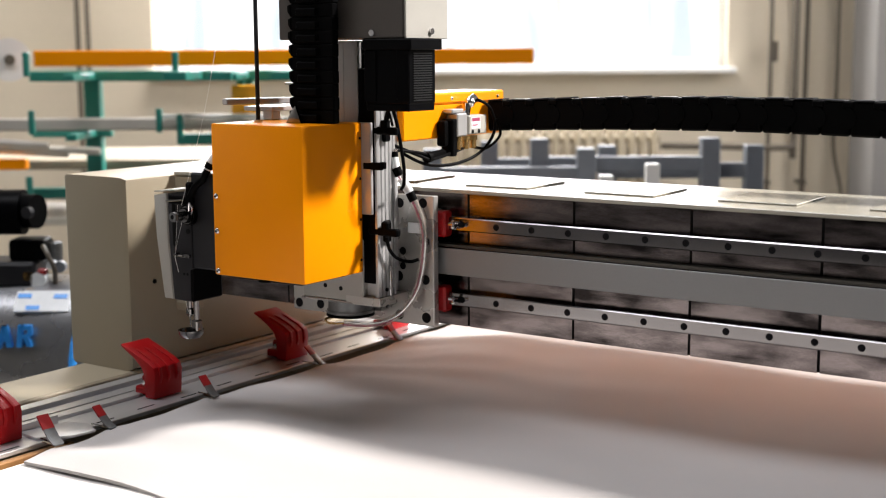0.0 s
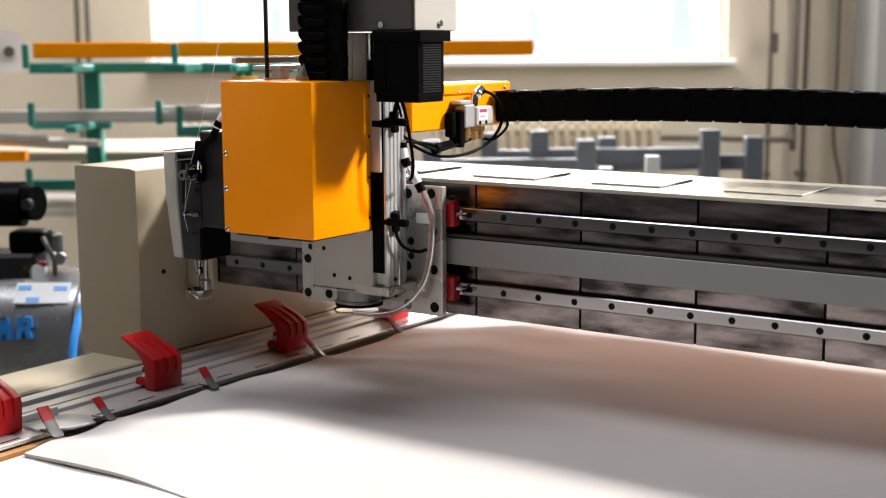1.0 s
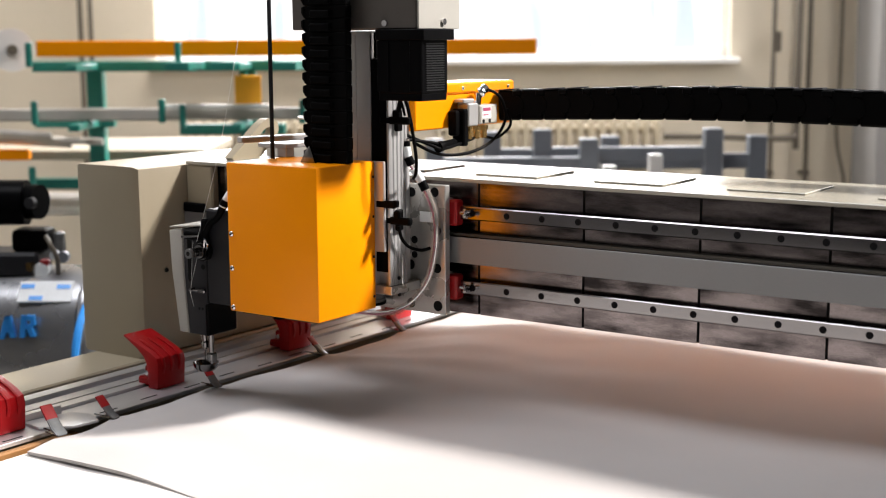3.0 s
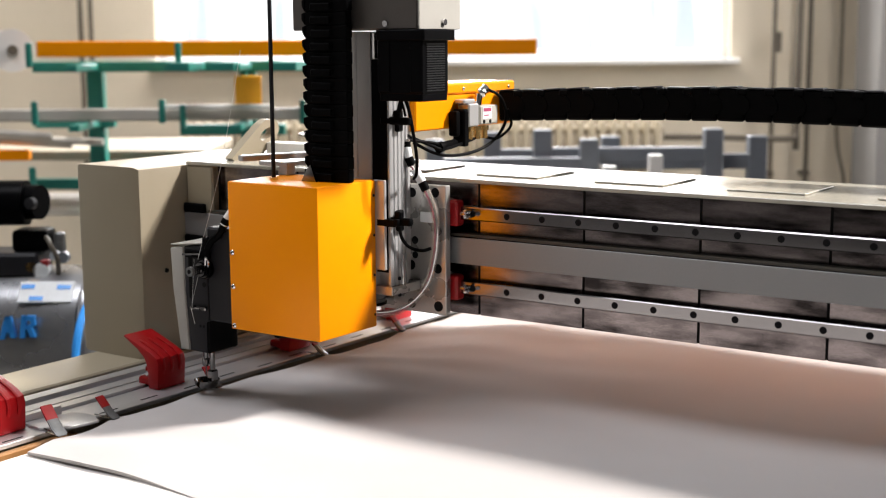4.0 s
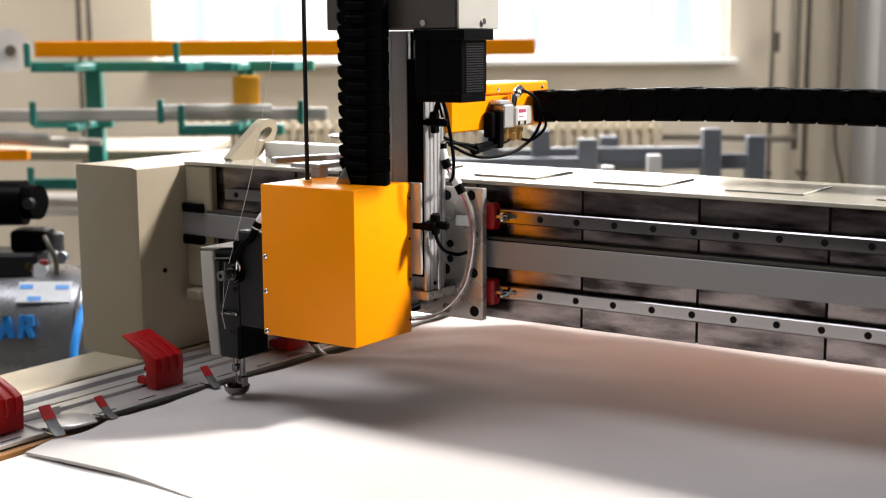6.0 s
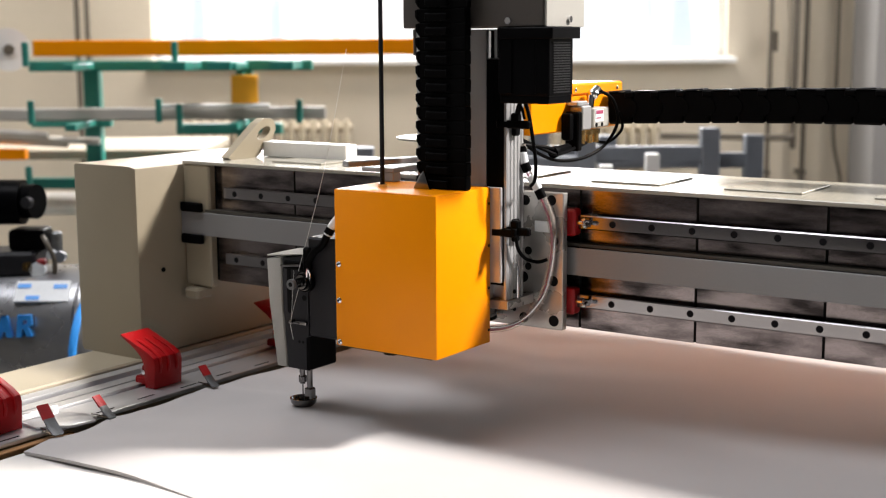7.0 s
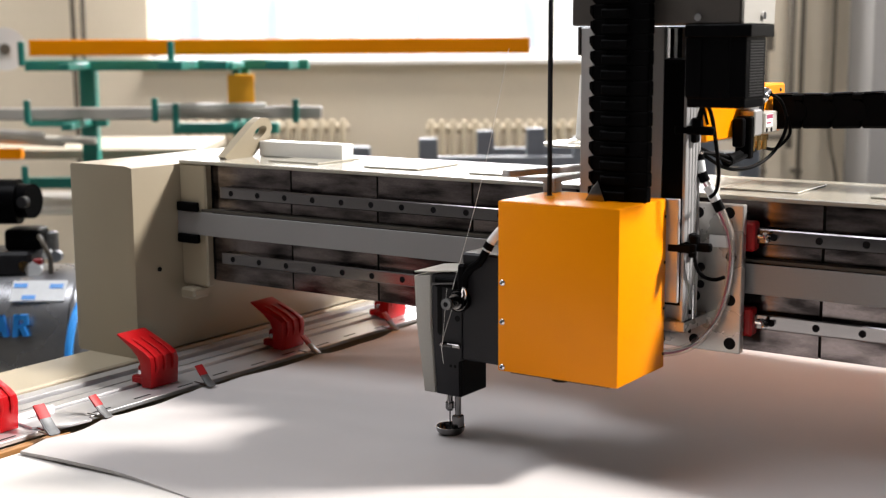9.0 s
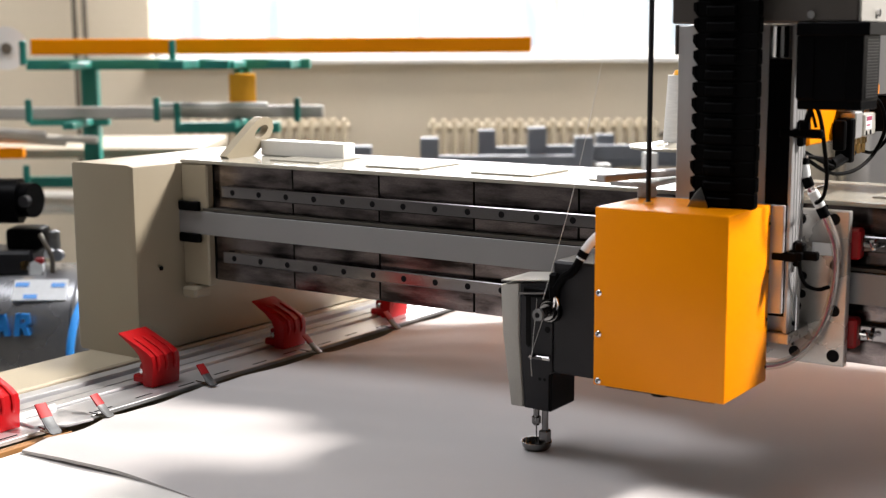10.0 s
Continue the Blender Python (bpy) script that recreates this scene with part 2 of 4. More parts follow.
WL, WR, WB, WT = -1.71, 1.72, Z0 + 0.27, Z0 + 2.3        # the window's opening
hall_piece("floor", [(-5.2, 6.2, -9.2, 8.2, -0.2, 0)], FLOOR, "grey painted concrete factory floor")
hall_piece("wall_north", [(-5.2, WL, 8, 8.24, 0, 5), (WR, 6.2, 8, 8.24, 0, 5), (WL, WR, 8, 8.24, 0, WB), (WL, WR, 8, 8.24, WT, 5)], WALL, "cream plastered wall with a wide window")
hall_piece("wall_west", [(-5.2, -5, -9, 8, 0, 5)], WALL_GREY, "plain grey painted factory wall")
EW = (5.0, 7.7, 1.15, 3.6)                               # an unseen side window added for its fill lamp: depth and height
# the high gap is added so that the sun reaches the machine
hall_piece("wall_east", [(4.2, 4.4, -9, 0.4, 0, 5), (4.2, 4.4, 0.4, 4.4, 0, 3.3), (4.2, 4.4, 4.4, EW[0], 0, 5), (4.2, 4.4, EW[1], 8, 0, 5), (4.2, 4.4, EW[0], EW[1], 0, EW[2]), (4.2, 4.4, EW[0], EW[1], EW[3], 5)], WALL_PALE, "pale plastered side wall with openings added to let light in")
hall_piece("wall_south", [(-5.2, 6.2, -9.2, -9, 0, 5)], WALL_GREY, "plain grey painted factory rear wall")
XS, YS = (-9, -5, -2.5, -0.3, 2.7, 3.35, 5.0, 9), (-12, -1.75, 0.15, 2.05, 4.35, 6.65, 10)   # the unseen roof slab, its openings placed to shape sun patches and fill
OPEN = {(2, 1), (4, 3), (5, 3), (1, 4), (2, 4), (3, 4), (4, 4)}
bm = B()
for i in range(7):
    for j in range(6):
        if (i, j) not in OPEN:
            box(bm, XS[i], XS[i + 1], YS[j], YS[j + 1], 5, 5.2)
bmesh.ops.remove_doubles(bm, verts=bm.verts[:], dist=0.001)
tagged(new("ceiling", mesh_of("ceiling", bm, CEIL)), "unseen grey factory ceiling with openings added for the light", "building", kind="structure")
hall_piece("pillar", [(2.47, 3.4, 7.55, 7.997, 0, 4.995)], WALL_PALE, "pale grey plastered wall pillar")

backdrop = tagged(new("backdrop", mesh_of("backdrop", box(B(), -4.5, 4.5, 9.6, 9.65, 0, 4.5), OUTSIDE)), "bright hazy daylight outside the window", "sky", kind="structure")
backdrop.matrix_world = ROOM

win = thing("window_1", "white-painted factory window with bright panes", "window", kind="structure", m=ROOM)
bm = B()
for b in [(WL, WR, 8.08, 8.16, WB, WB + 0.05), (WL, WL + 0.05, 8.08, 8.16, WB, WT), (WR - 0.05, WR, 8.08, 8.16, WB, WT), (WL, WR, 8.08, 8.16, WT - 0.05, WT)]:
    box(bm, *b, 0.004)
part("window_frame", bm, WHITEPAINT, win)
for x in (-0.62, -0.15, 0.72):
    part("mullion", box(B(), x - 0.025, x + 0.025, 8.09, 8.15, WB + 0.05, WT - 0.05, 0.004), WHITEPAINT, win)
for a, b in ((WL + 0.05, -0.645), (-0.595, -0.175), (-0.125, 0.695), (0.745, WR - 0.05)):
    pane = part("pane", box(B(), a, b, 8.115, 8.121, WB + 0.05, WT - 0.05), GLASS, win)
    pane.visible_shadow = False
part("window_sill", box(B(), WL - 0.03, WR + 0.04, 7.9, 8.08, WB - 0.035, WB, 0.006), WHITEPAINT, win)
# ---- the quilting machine: bed ----
bed = thing("quilting_bed", "long machine bed with cream side beam and bare aluminium clamping rails", "machine bed", m=pose(0, 0, 0))
HB = Z0 - 0.17
part("side_beam", box(B(), -0.73, -0.605, -1.3, 2.2, HB - 0.14, HB, 0.003), CREAM, bed, "cream painted steel side beam")
prof = [(-0.603, HB - 0.09), (-0.603, HB - 0.006), (-0.588, HB - 0.006), (-0.588, HB - 0.016), (-0.578, HB - 0.016), (-0.578, HB + 0.002), (-0.555, HB + 0.002),
        (-0.555, HB - 0.014), (-0.545, HB - 0.014), (-0.545, HB - 0.003), (-0.52, HB - 0.003), (-0.52, HB - 0.018), (-0.512, HB - 0.018), (-0.512, HB - 0.002), (-0.49, HB - 0.002), (-0.49, HB - 0.09)]
part("slotted_rail", prism(B(), prof, "y", -1.3, 2.2), ALU_BED, bed, "slotted bare aluminium rail")
part("clamping_rail", box(B(), -0.486, -0.416, -1.3, 2.2, HB - 0.013, HB - 0.006, 0.001), ALU_BED, bed)
part("rail_support", box(B(), -0.486, -0.44, -1.3, 2.2, HB - 0.09, HB - 0.0135), CREAM, bed)
# thin dark strips laid on the rail in place of open slots
slot = mesh_of("slot", box(B(), -0.0016, 0.0016, -0.017, 0.017, -0.0002, 0.0004), SLOT)
for i in range(16):
    part("slot", slot, SLOT, bed).location = (-0.433 + 0.006 * (i % 2), -0.61 + 0.087 * i, HB - 0.006)
part("gap_channel", box(B(), -0.415, -0.33, -1.3, 2.2, HB - 0.075, HB - 0.05), GAPSHADE, bed)
part("edge_board", box(B(), -0.4145, -0.401, -1.3, -0.43, HB - 0.0495, HB - 0.0145, 0.001), EDGEBOARD, bed, "brown wooden edge board")
part("table_top", box(B(), -0.329, 1.85, -1.3, 2.2, HB - 0.06, HB - 0.03), CREAM, bed)
part("right_side_beam", box(B(), 1.86, 2.05, -1.3, 2.2, HB - 0.14, HB, 0.003), CREAM, bed)
for x in (-0.67, 1.95):
    for y in (-1.2, 0.45, 2.1):
        part("leg", box(B(), x - 0.045, x + 0.045, y - 0.045, y + 0.045, 0, HB - 0.142, 0.004), CREAM, bed)
for y in (-1.1, 0.4, 2.0):
    part("cross_beam", box(B(), -0.6, 1.855, y - 0.04, y + 0.04, HB - 0.141, HB - 0.062), CREAM, bed)


def cloth(name, x0, x1, y0, y1, nx, ny, height, material, label):
    bm = B()
    rows = []
    for j in range(ny + 1):
        y = y0 + (y1 - y0) * j / ny
        rows.append([bm.verts.new((x0 + (x1 - x0) * (i / nx) ** 1.3, y, 0)) for i in range(nx + 1)])
    for r in rows:
        for v in r:
            v.co = Vector(height(v.co.x, v.co.y))
    for a, b in zip(rows, rows[1:]):
        for i in range(nx):
            bm.faces.new((a[i], a[i + 1], b[i + 1], b[i]))
    top = bm.faces[:]
    ext = bmesh.ops.extrude_face_region(bm, geom=top)
    for v in ext["geom"]:
        if isinstance(v, bmesh.types.BMVert):
            v.co.z += 0.0045
    bmesh.ops.recalc_face_normals(bm, faces=bm.faces[:])
    return tagged(new(name, mesh_of(name, bm, material)), label, "fabric")


def ease(a, b, x):
    t = min(1, max(0, (x - a) / (b - a)))
    return t * t * (3 - 2 * t)


def top_cloth(x, y):
    e = ease(-0.40, -0.12, x)
    z = HB - 0.014 + 0.014 * e + 0.006 * noise.noise((x * 3.1, y * 2.7, 0.3)) * (0.3 + e)
    z += 0.012 * ease(-0.1, 0.25, y) * e
    z += 0.004 * noise.noise((x * 2, y * 9, 4.3)) * ease(0.15, -0.05, x)
    for cy in (-0.475, -0.376, -0.16, 0.105, 0.34):
        z += 0.0035 * math.exp(-((y - cy - 0.12 * (x + 0.39)) / 0.022) ** 2) * math.exp(-(x + 0.39) / 0.16)
    z += 0.0022 * noise.noise((x * 6 + y * 3, y * 14 - x * 4, 1.1)) * ease(0.5, -0.2, x)
    edge = 0.006 * noise.noise((x * 7, y * 5, 2.0))
    k = 0.004 * ease(-0.45, -0.53, y)
    return (x + edge * (1 - ease(-0.4, -0.3, x)) + 0.01 * math.sin(y * 9) * (1 - ease(-0.4, -0.3, x)), y + (0.008 * noise.noise((x * 5, 1.7, 0)) - 0.022 - 0.035 * ease(-0.39, 0.1, x)) * ease(-0.4, -0.515, y), z - k)


def under_cloth(x, y):
    return (x, y, HB - 0.0225 + 0.0135 * ease(-0.40, -0.12, x) + 0.003 * noise.noise((x * 4, y * 3, 8)))


cloth("quilt_fabric", -0.389, 1.8, -0.515, 2.15, 110, 200, top_cloth, FABRIC, "off-white padded quilt fabric stretched over the bed")
cloth("backing_fabric", -0.389, 1.8, -1.28, -0.40, 40, 24, under_cloth, FABRIC_UNDER, "white backing fabric under the quilt layer")


hexp = thing("stop_plate", "bright sheet metal stop plate on the clamping rail", "metal plate", m=pose(0, 0, 0))
part("plate", prism(B(), [(-0.472, -0.47), (-0.46, -0.395), (-0.425, -0.385), (-0.39, -0.40), (-0.395, -0.44), (-0.43, -0.475)], "z", HB - 0.0055, HB - 0.0015, 0.0005), ALU_BED, hexp)
part("flange", box(B(), -0.474, -0.4715, -0.47, -0.4, HB - 0.0055, HB + 0.008, 0.0005), ALU_BED, hexp)


def red_clamp():
    t = thing("clamp", "red ribbed plastic clamp on the aluminium rail", "clamp", "clamps along the bed")
    out = [(0, 0), (0.009, 0.0), (0.012, 0.04), (0.009, 0.05), (-0.004, 0.058), (-0.03, 0.0685), (-0.064, 0.081), (-0.066, 0.0785), (-0.035, 0.061), (-0.02, 0.049), (-0.013, 0.035), (-0.012, 0)]
    part("jaw", prism(B(), out, "y", -0.03, 0.03, 0.0015), RED, t)
    for y in (-0.018, 0, 0.018):
        rib = [(0.008, 0.015), (0.0145, 0.035), (0.0125, 0.05), (-0.003, 0.0605), (-0.03, 0.071), (-0.042, 0.074), (-0.03, 0.067), (0, 0.05)]
        part("rib", prism(B(), rib, "y", y - 0.003, y + 0.003, 0.001), RED, t)
    bm = box(B(), -0.045, -0.0125, -0.022, 0.022, 0, 0.014, 0.003)
    box(bm, -0.04, -0.016, -0.012, 0.012, 0.013, 0.03, 0.003)
    part("base", bm, RED, t)
    part("pivot_pin", cyl(B(), (-0.022, -0.024, 0.022), (-0.022, 0.024, 0.022), 0.004, 12), CHROME, t)
    return t


clamp = red_clamp()
clamp.matrix_world = pose(-0.462, -0.51, HB - 0.005)
for y in (-0.195, 0.121, 0.437):
    copy_thing(clamp, pose(-0.462, y, HB - 0.005))


def spring_clip():
    t = thing("spring_clip", "small steel spring clip with red rubber grip", "clip", "clips holding the fabric edge")
    for s in (-1, 1):
        bm = prism(B(), [(0.012, 0.004), (-0.004, 0.013), (-0.022, 0.03), (-0.0235, 0.0285), (-0.006, 0.0095), (0.008, 0.002)], "y", s * 0.009 - 0.0022, s * 0.009 + 0.0022, 0.0005)
        part("side_cheek", bm, GALV, t)
    part("upper_jaw", prism(B(), [(0.014, 0.003), (-0.004, 0.014), (-0.018, 0.0275), (-0.019, 0.026), (-0.006, 0.011), (0.012, 0.001)], "y", -0.009, 0.009, 0.0005), GALV, t)
    part("lower_jaw", box(B(), -0.03, 0.012, -0.009, 0.009, 0.0, 0.002, 0.0005), POLISHED, t)
    part("grip", prism(B(), [(-0.0165, 0.0265), (-0.0375, 0.0475), (-0.041, 0.0455), (-0.0205, 0.0225)], "y", -0.0115, 0.0115, 0.0015), RUBBER_RED, t, "red rubber grip")
    part("tail_wire", cyl(B(), (-0.055, 0.0, 0.0022), (-0.028, 0.0, 0.0022), 0.0016, 8), POLISHED, t)
    part("spring", cyl(B(), (-0.008, -0.008, 0.008), (-0.008, 0.008, 0.008), 0.0035, 12), POLISHED, t)
    return t


clip = spring_clip()
clip.matrix_world = pose(-0.388, -0.475, HB - 0.005, 0, 0, -8) @ Matrix.Scale(0.8, 4)
for y, a in ((-0.376, 4), (-0.16, -5), (0.105, 6), (0.34, -3)):
    copy_thing(clip, pose(-0.388, y, HB - 0.005, 0, 0, a) @ Matrix.Scale(0.82, 4))

# ---- gantry ----
gantry = thing("gantry", "cream and bare steel gantry beam with guide rails", "gantry", m=BENCH)
X1 = 1.9
part("beam", box(B(), -0.55, X1, 0.018, 0.21, -0.043, 0.158), SLOT, gantry)
# unseen tray and orange sheets, added to shade and warm the fabric
tray = part("rear_tray", box(B(), -0.549, X1 - 0.001, 0.2105, 0.6, 0.075, 0.09, 0.002), CREAM, gantry, "unseen wide tray added to shade the fabric behind the beam")
part("tray_underside", box(B(), -0.545, X1 - 0.005, 0.215, 0.598, 0.0715, 0.0745), BOUNCE, tray, "orange sheet under the added tray, bouncing warm light")
part("rear_cover", box(B(), -0.549, X1 - 0.001, 0.2105, 0.2145, -0.0455, 0.0715, 0.001), BOUNCE, gantry, "unseen orange sheet added to bounce warm light onto the fabric")
part("beam_underside", box(B(), -0.549, X1 - 0.001, 0.031, 0.2095, -0.0455, -0.0432), BOUNCE, gantry)
part("top_plate", box(B(), -0.602, X1, -0.001, 0.235, 0.1605, 0.1665, 0.001), CREAM_TOP, gantry, "white painted top plate")
for i in range(12):
    x = -0.44 + 0.2055 * i
    part("cover_plate", box(B(), x, x + 0.11, 0.052, 0.168, 0.1667, 0.1692, 0.0006), CREAM_TOP, gantry)
bm = B()
out = [(-0.11, -0.17), (-0.11, 0.163), (0.42, 0.163), (0.6, 0.05), (0.6, -0.17)]
prism(bm, out, "x", -0.765, -0.603, 0.014)
part("end_column", bm, CREAM, gantry, "cream painted end column")
bm = box(B(), -0.6025, -0.5395, 0.0, 0.0178, -0.055, 0.16, 0.003)
part("end_bracket", bm, CREAM, gantry)
part("foot_shoe", box(B(), -0.59, -0.555, -0.02, 0.02, -0.075, -0.056, 0.004), CREAM, gantry)
part("right_column", box(B(), X1 + 0.003, X1 + 0.16, -0.11, 0.42, -0.17, 0.163, 0.004), CREAM, gantry)
# white paint here stands in for the overexposed glare on the front
part("control_box", box(B(), -0.53, -0.34, 0.13, 0.162, 0.1672, 0.194, 0.0012), WHITEPAINT, gantry, "box on the beam, whitened for the glare on its front")
lug = [(0.03, 0.163), (0.105, 0.163), (0.115, 0.168), (0.157, 0.2), (0.166, 0.214), (0.164, 0.226), (0.153, 0.234), (0.136, 0.235), (0.118, 0.227)]
hole_shape = [(0.133 + 0.018 * math.cos(a) - 0.003 * math.sin(a), 0.209 + 0.008 * math.cos(a) + 0.0085 * math.sin(a)) for a in (i * math.pi / 8 for i in range(16))]


def ring_plate(bm, outline, hole, x0, x1):
    """A plate with a hole: outline and hole are resampled to the same count and bridged."""
    cx, cz = sum(p[0] for p in hole) / len(hole), sum(p[1] for p in hole) / len(hole)
    n = 48

    def cast(poly, a):
        best = None
        dx, dz = math.cos(a), math.sin(a)
        for (ax, az), (bx, bz) in zip(poly, poly[1:] + poly[:1]):
            ex, ez = bx - ax, bz - az
            den = dx * ez - dz * ex
            if abs(den) < 1e-12:
                continue
            t = ((ax - cx) * ez - (az - cz) * ex) / den
            s = ((ax - cx) * dz - (az - cz) * dx) / den
            if t > 0 and -1e-6 <= s <= 1 + 1e-6 and (best is None or t > best):
                best = t
        return (cx + dx * best, cz + dz * best)
    loops = [[[bm.verts.new((x, *cast(poly, 2 * math.pi * i / n))) for i in range(n)] for poly in (outline, hole)] for x in (x0, x1)]
    (o0, h0), (o1, h1) = loops
    for i in range(n):
        j = (i + 1) % n
        bm.faces.new((o0[i], h0[i], h0[j], o0[j]))
        bm.faces.new((o1[i], o1[j], h1[j], h1[i]))
        bm.faces.new((o0[i], o0[j], o1[j], o1[i]))
        bm.faces.new((h0[j], h0[i], h1[i], h1[j]))
    bmesh.ops.recalc_face_normals(bm, faces=bm.faces[:])
    return bm


part("lifting_lug", ring_plate(B(), lug, hole_shape, -0.548, -0.53), CREAM, gantry, "cream lifting lug with a slotted hole")
for z, nm in ((0.114, "upper_guide_rail"), (0.0, "lower_guide_rail")):
    pr = [(0.0, z - 0.0085), (0.0, z + 0.0085), (0.0015, z + 0.01), (0.006, z + 0.01), (0.009, z + 0.008), (0.012, z + 0.008), (0.0178, z + 0.01),
          (0.0178, z - 0.01), (0.012, z - 0.008), (0.009, z - 0.008), (0.006, z - 0.01), (0.0015, z - 0.01)]
    rail = part(nm, prism(B(), pr, "x", -0.505, X1 - 0.05), RAIL, gantry, "ground steel guide rail")
    bolt = None
    for i in range(-8, 31):
        if bolt is None:
            # flat black disc, painting in the dark of the recessed bolt hole
            bm = cyl(B(), (0, 0.004, 0), (0, -0.0004, 0), 0.0049, 18)
            bolt = mesh_of("bolt", bm, HOLE)
        o = part("bolt", bolt, HOLE, rail)
        o.location = (0.06 * i, 0, z)
plate_mesh = mesh_of("face_plate", box(B(), 0.0014, 0.1786, 0.0182, 0.03, -0.0445, 0.1595, 0.0006), STEEL)
for i in range(-3, 10):
    o = part("face_plate", plate_mesh, STEEL, gantry)
    o.location = (0.18 * i, -0.0003, 0)
part("drive_strip", box(B(), -0.604, X1, -0.0055, -0.0015, 0.0375, 0.0775, 0.0005), BELT, gantry, "plain grey metal drive strip")
part("strip_edge", box(B(), -0.55, X1, -0.001, 0.0175, 0.0785, 0.083), DARKBELT, gantry)
# black boxes stand in for the dark cutouts where the strip enters
for z in (0.0785, 0.0225):
    bm = box(B(), -0.6, -0.552, -0.012, -0.002, z, z + 0.016, 0.002)
    part("strip_clamp", bm, BLACK, gantry)
part("bolt", cyl(B(), (-0.602, -0.055, -0.02), (-0.6, -0.055, -0.02), 0.004, 14), HOLE, gantry)
# ---- carriage with the lifting tower ----
carriage = thing("carriage", "milled aluminium carriage with lifting tower and orange arm", "machine carriage", m=BENCH)
part("carriage_plate", box(B(), -0.307, -0.03, -0.027, -0.014, -0.041, 0.157, 0.0012), PLATE, carriage, "milled plate with dark bolt holes")
hole = None
for x, z, r in [(-0.092, 0.144, 0.0075), (-0.049, 0.146, 0.0075), (-0.095, 0.032, 0.008), (-0.087, 0.048, 0.0055), (-0.045, 0.030, 0.0075), (-0.094, -0.028, 0.0075), (-0.044, -0.028, 0.0082),
                (-0.087, 0.071, 0.006), (-0.294, 0.026, 0.0075), (-0.288, 0.046, 0.005), (-0.295, -0.03, 0.0075), (-0.251, -0.028, 0.0075), (-0.045, 0.088, 0.0075)]:
    part("bolt", cyl(B(), (x, -0.02, z), (x, -0.0274, z), r, 20), HOLE, carriage)
for z in (0.114, 0.0):
    for x in (-0.04, -0.297):
        blk = part("slide_block", box(B(), x - (0.0 if x < -0.1 else 0.06), x + (0.06 if x < -0.1 else 0.0), -0.0135, 0.012, z - 0.021, z + 0.021, 0.002), PLATE, carriage)
    part("end_seal", box(B(), -0.0395, -0.0205, -0.0115, 0.010, z - 0.0195, z + 0.0195, 0.003), SEALRED, carriage, "red plastic end seal")
    bm = cyl(B(), (-0.0175, -0.004, z), (0.0, -0.004, z), 0.0035, 10)
    cyl(bm, (-0.003, -0.003, z), (-0.001, -0.017, z - 0.002), 0.003, 10)
    ball(bm, (-0.001, -0.018, z - 0.002), 0.0035)
    cyl(bm, (-0.006, -0.004, z - 0.006), (-0.006, -0.012, z + 0.006), 0.0028, 8)
    part("grease_nipple", bm, CHROME, carriage, "chrome grease nipple")
# tower: extruded body, dark cover strip, ribs along its side
prof = [(-0.139, -0.0275), (-0.139, -0.098), (-0.114, -0.098), (-0.114, -0.089), (-0.0845, -0.089), (-0.0845, -0.098), (-0.081, -0.098)]
y = -0.096
while y < -0.06:
    prof += [(-0.08, y), (-0.08, y + 0.0055), (-0.0835, y + 0.0065), (-0.0835, y + 0.0085)]
    y += 0.0095
prof += [(-0.08, y), (-0.08, -0.054), (-0.095, -0.052), (-0.095, -0.0275)]
part("tower", prism(B(), prof, "z", 0.01, 0.386), ALU, carriage, "extruded aluminium tower")
part("cover_strip", box(B(), -0.1135, -0.085, -0.0965, -0.0895, 0.03, 0.345), MOTORBLACK, carriage)
part("bearing_cap", cyl(B(), (-0.0995, -0.0925, 0.347), (-0.0995, -0.0925, 0.384), 0.0125, 20), CHROME, carriage)
part("side_plate", box(B(), -0.232, -0.1395, -0.0985, -0.09, 0.0965, 0.386, 0.001), ALU, carriage, "flat bare aluminium plate")
part("side_hanger", box(B(), -0.2365, -0.2325, -0.1, -0.06, 0.35, 0.387, 0.001), TAUPE, carriage)
bm = box(B(), -0.225, -0.1075, -0.0998, -0.0275, 0.0, 0.095, 0.002)
part("gear_block", bm, LIGHTGREY, carriage, "grey cast gear block")
part("block_foot", box(B(), -0.228, -0.106, -0.1003, -0.0275, -0.004, -0.0005, 0.001), PLATE, carriage)
for x, z in ((-0.18, 0.02), (-0.15, 0.018), (-0.2, 0.06)):
    part("bolt", cyl(B(), (x, -0.095, z), (x, -0.1003, z), 0.0035, 12), HOLE, carriage)
bm = cyl(B(), (-0.16, -0.065, -0.0045), (-0.16, -0.065, -0.02), 0.034, 32)
cyl(bm, (-0.16, -0.065, -0.02), (-0.16, -0.065, -0.0245), 0.036, 32)
part("shaft_collar", bm, GALV, carriage, "round steel shaft collar")
part("collar_ring", cyl(B(), (-0.16, -0.065, -0.0248), (-0.16, -0.065, -0.029), 0.037, 32), BLACK, carriage)
part("tower_foot", box(B(), -0.141, -0.077, -0.1, -0.0275, -0.004, 0.0095, 0.001), PLATE, carriage)
# motor and its bracket
part("motor_bracket", box(B(), -0.218, 0.008, -0.15, -0.045, 0.3875, 0.448, 0.002), TAUPE, carriage, "dull taupe sheet metal motor bracket")
part("bracket_cheek", box(B(), 0.0083, 0.0112, -0.149, -0.047, 0.3878, 0.447, 0.0008), LIGHTGREY, carriage)
for p, q in (((-0.045, -0.1495, 0.396), (-0.045, -0.154, 0.396)), ((0.011, -0.09, 0.398), (0.0145, -0.09, 0.398))):
    bm = cyl(B(), p, q, 0.0045, 12)
    part("screw", bm, CHROME, carriage)
MX = -0.011                                              # the motor's offset along the beam
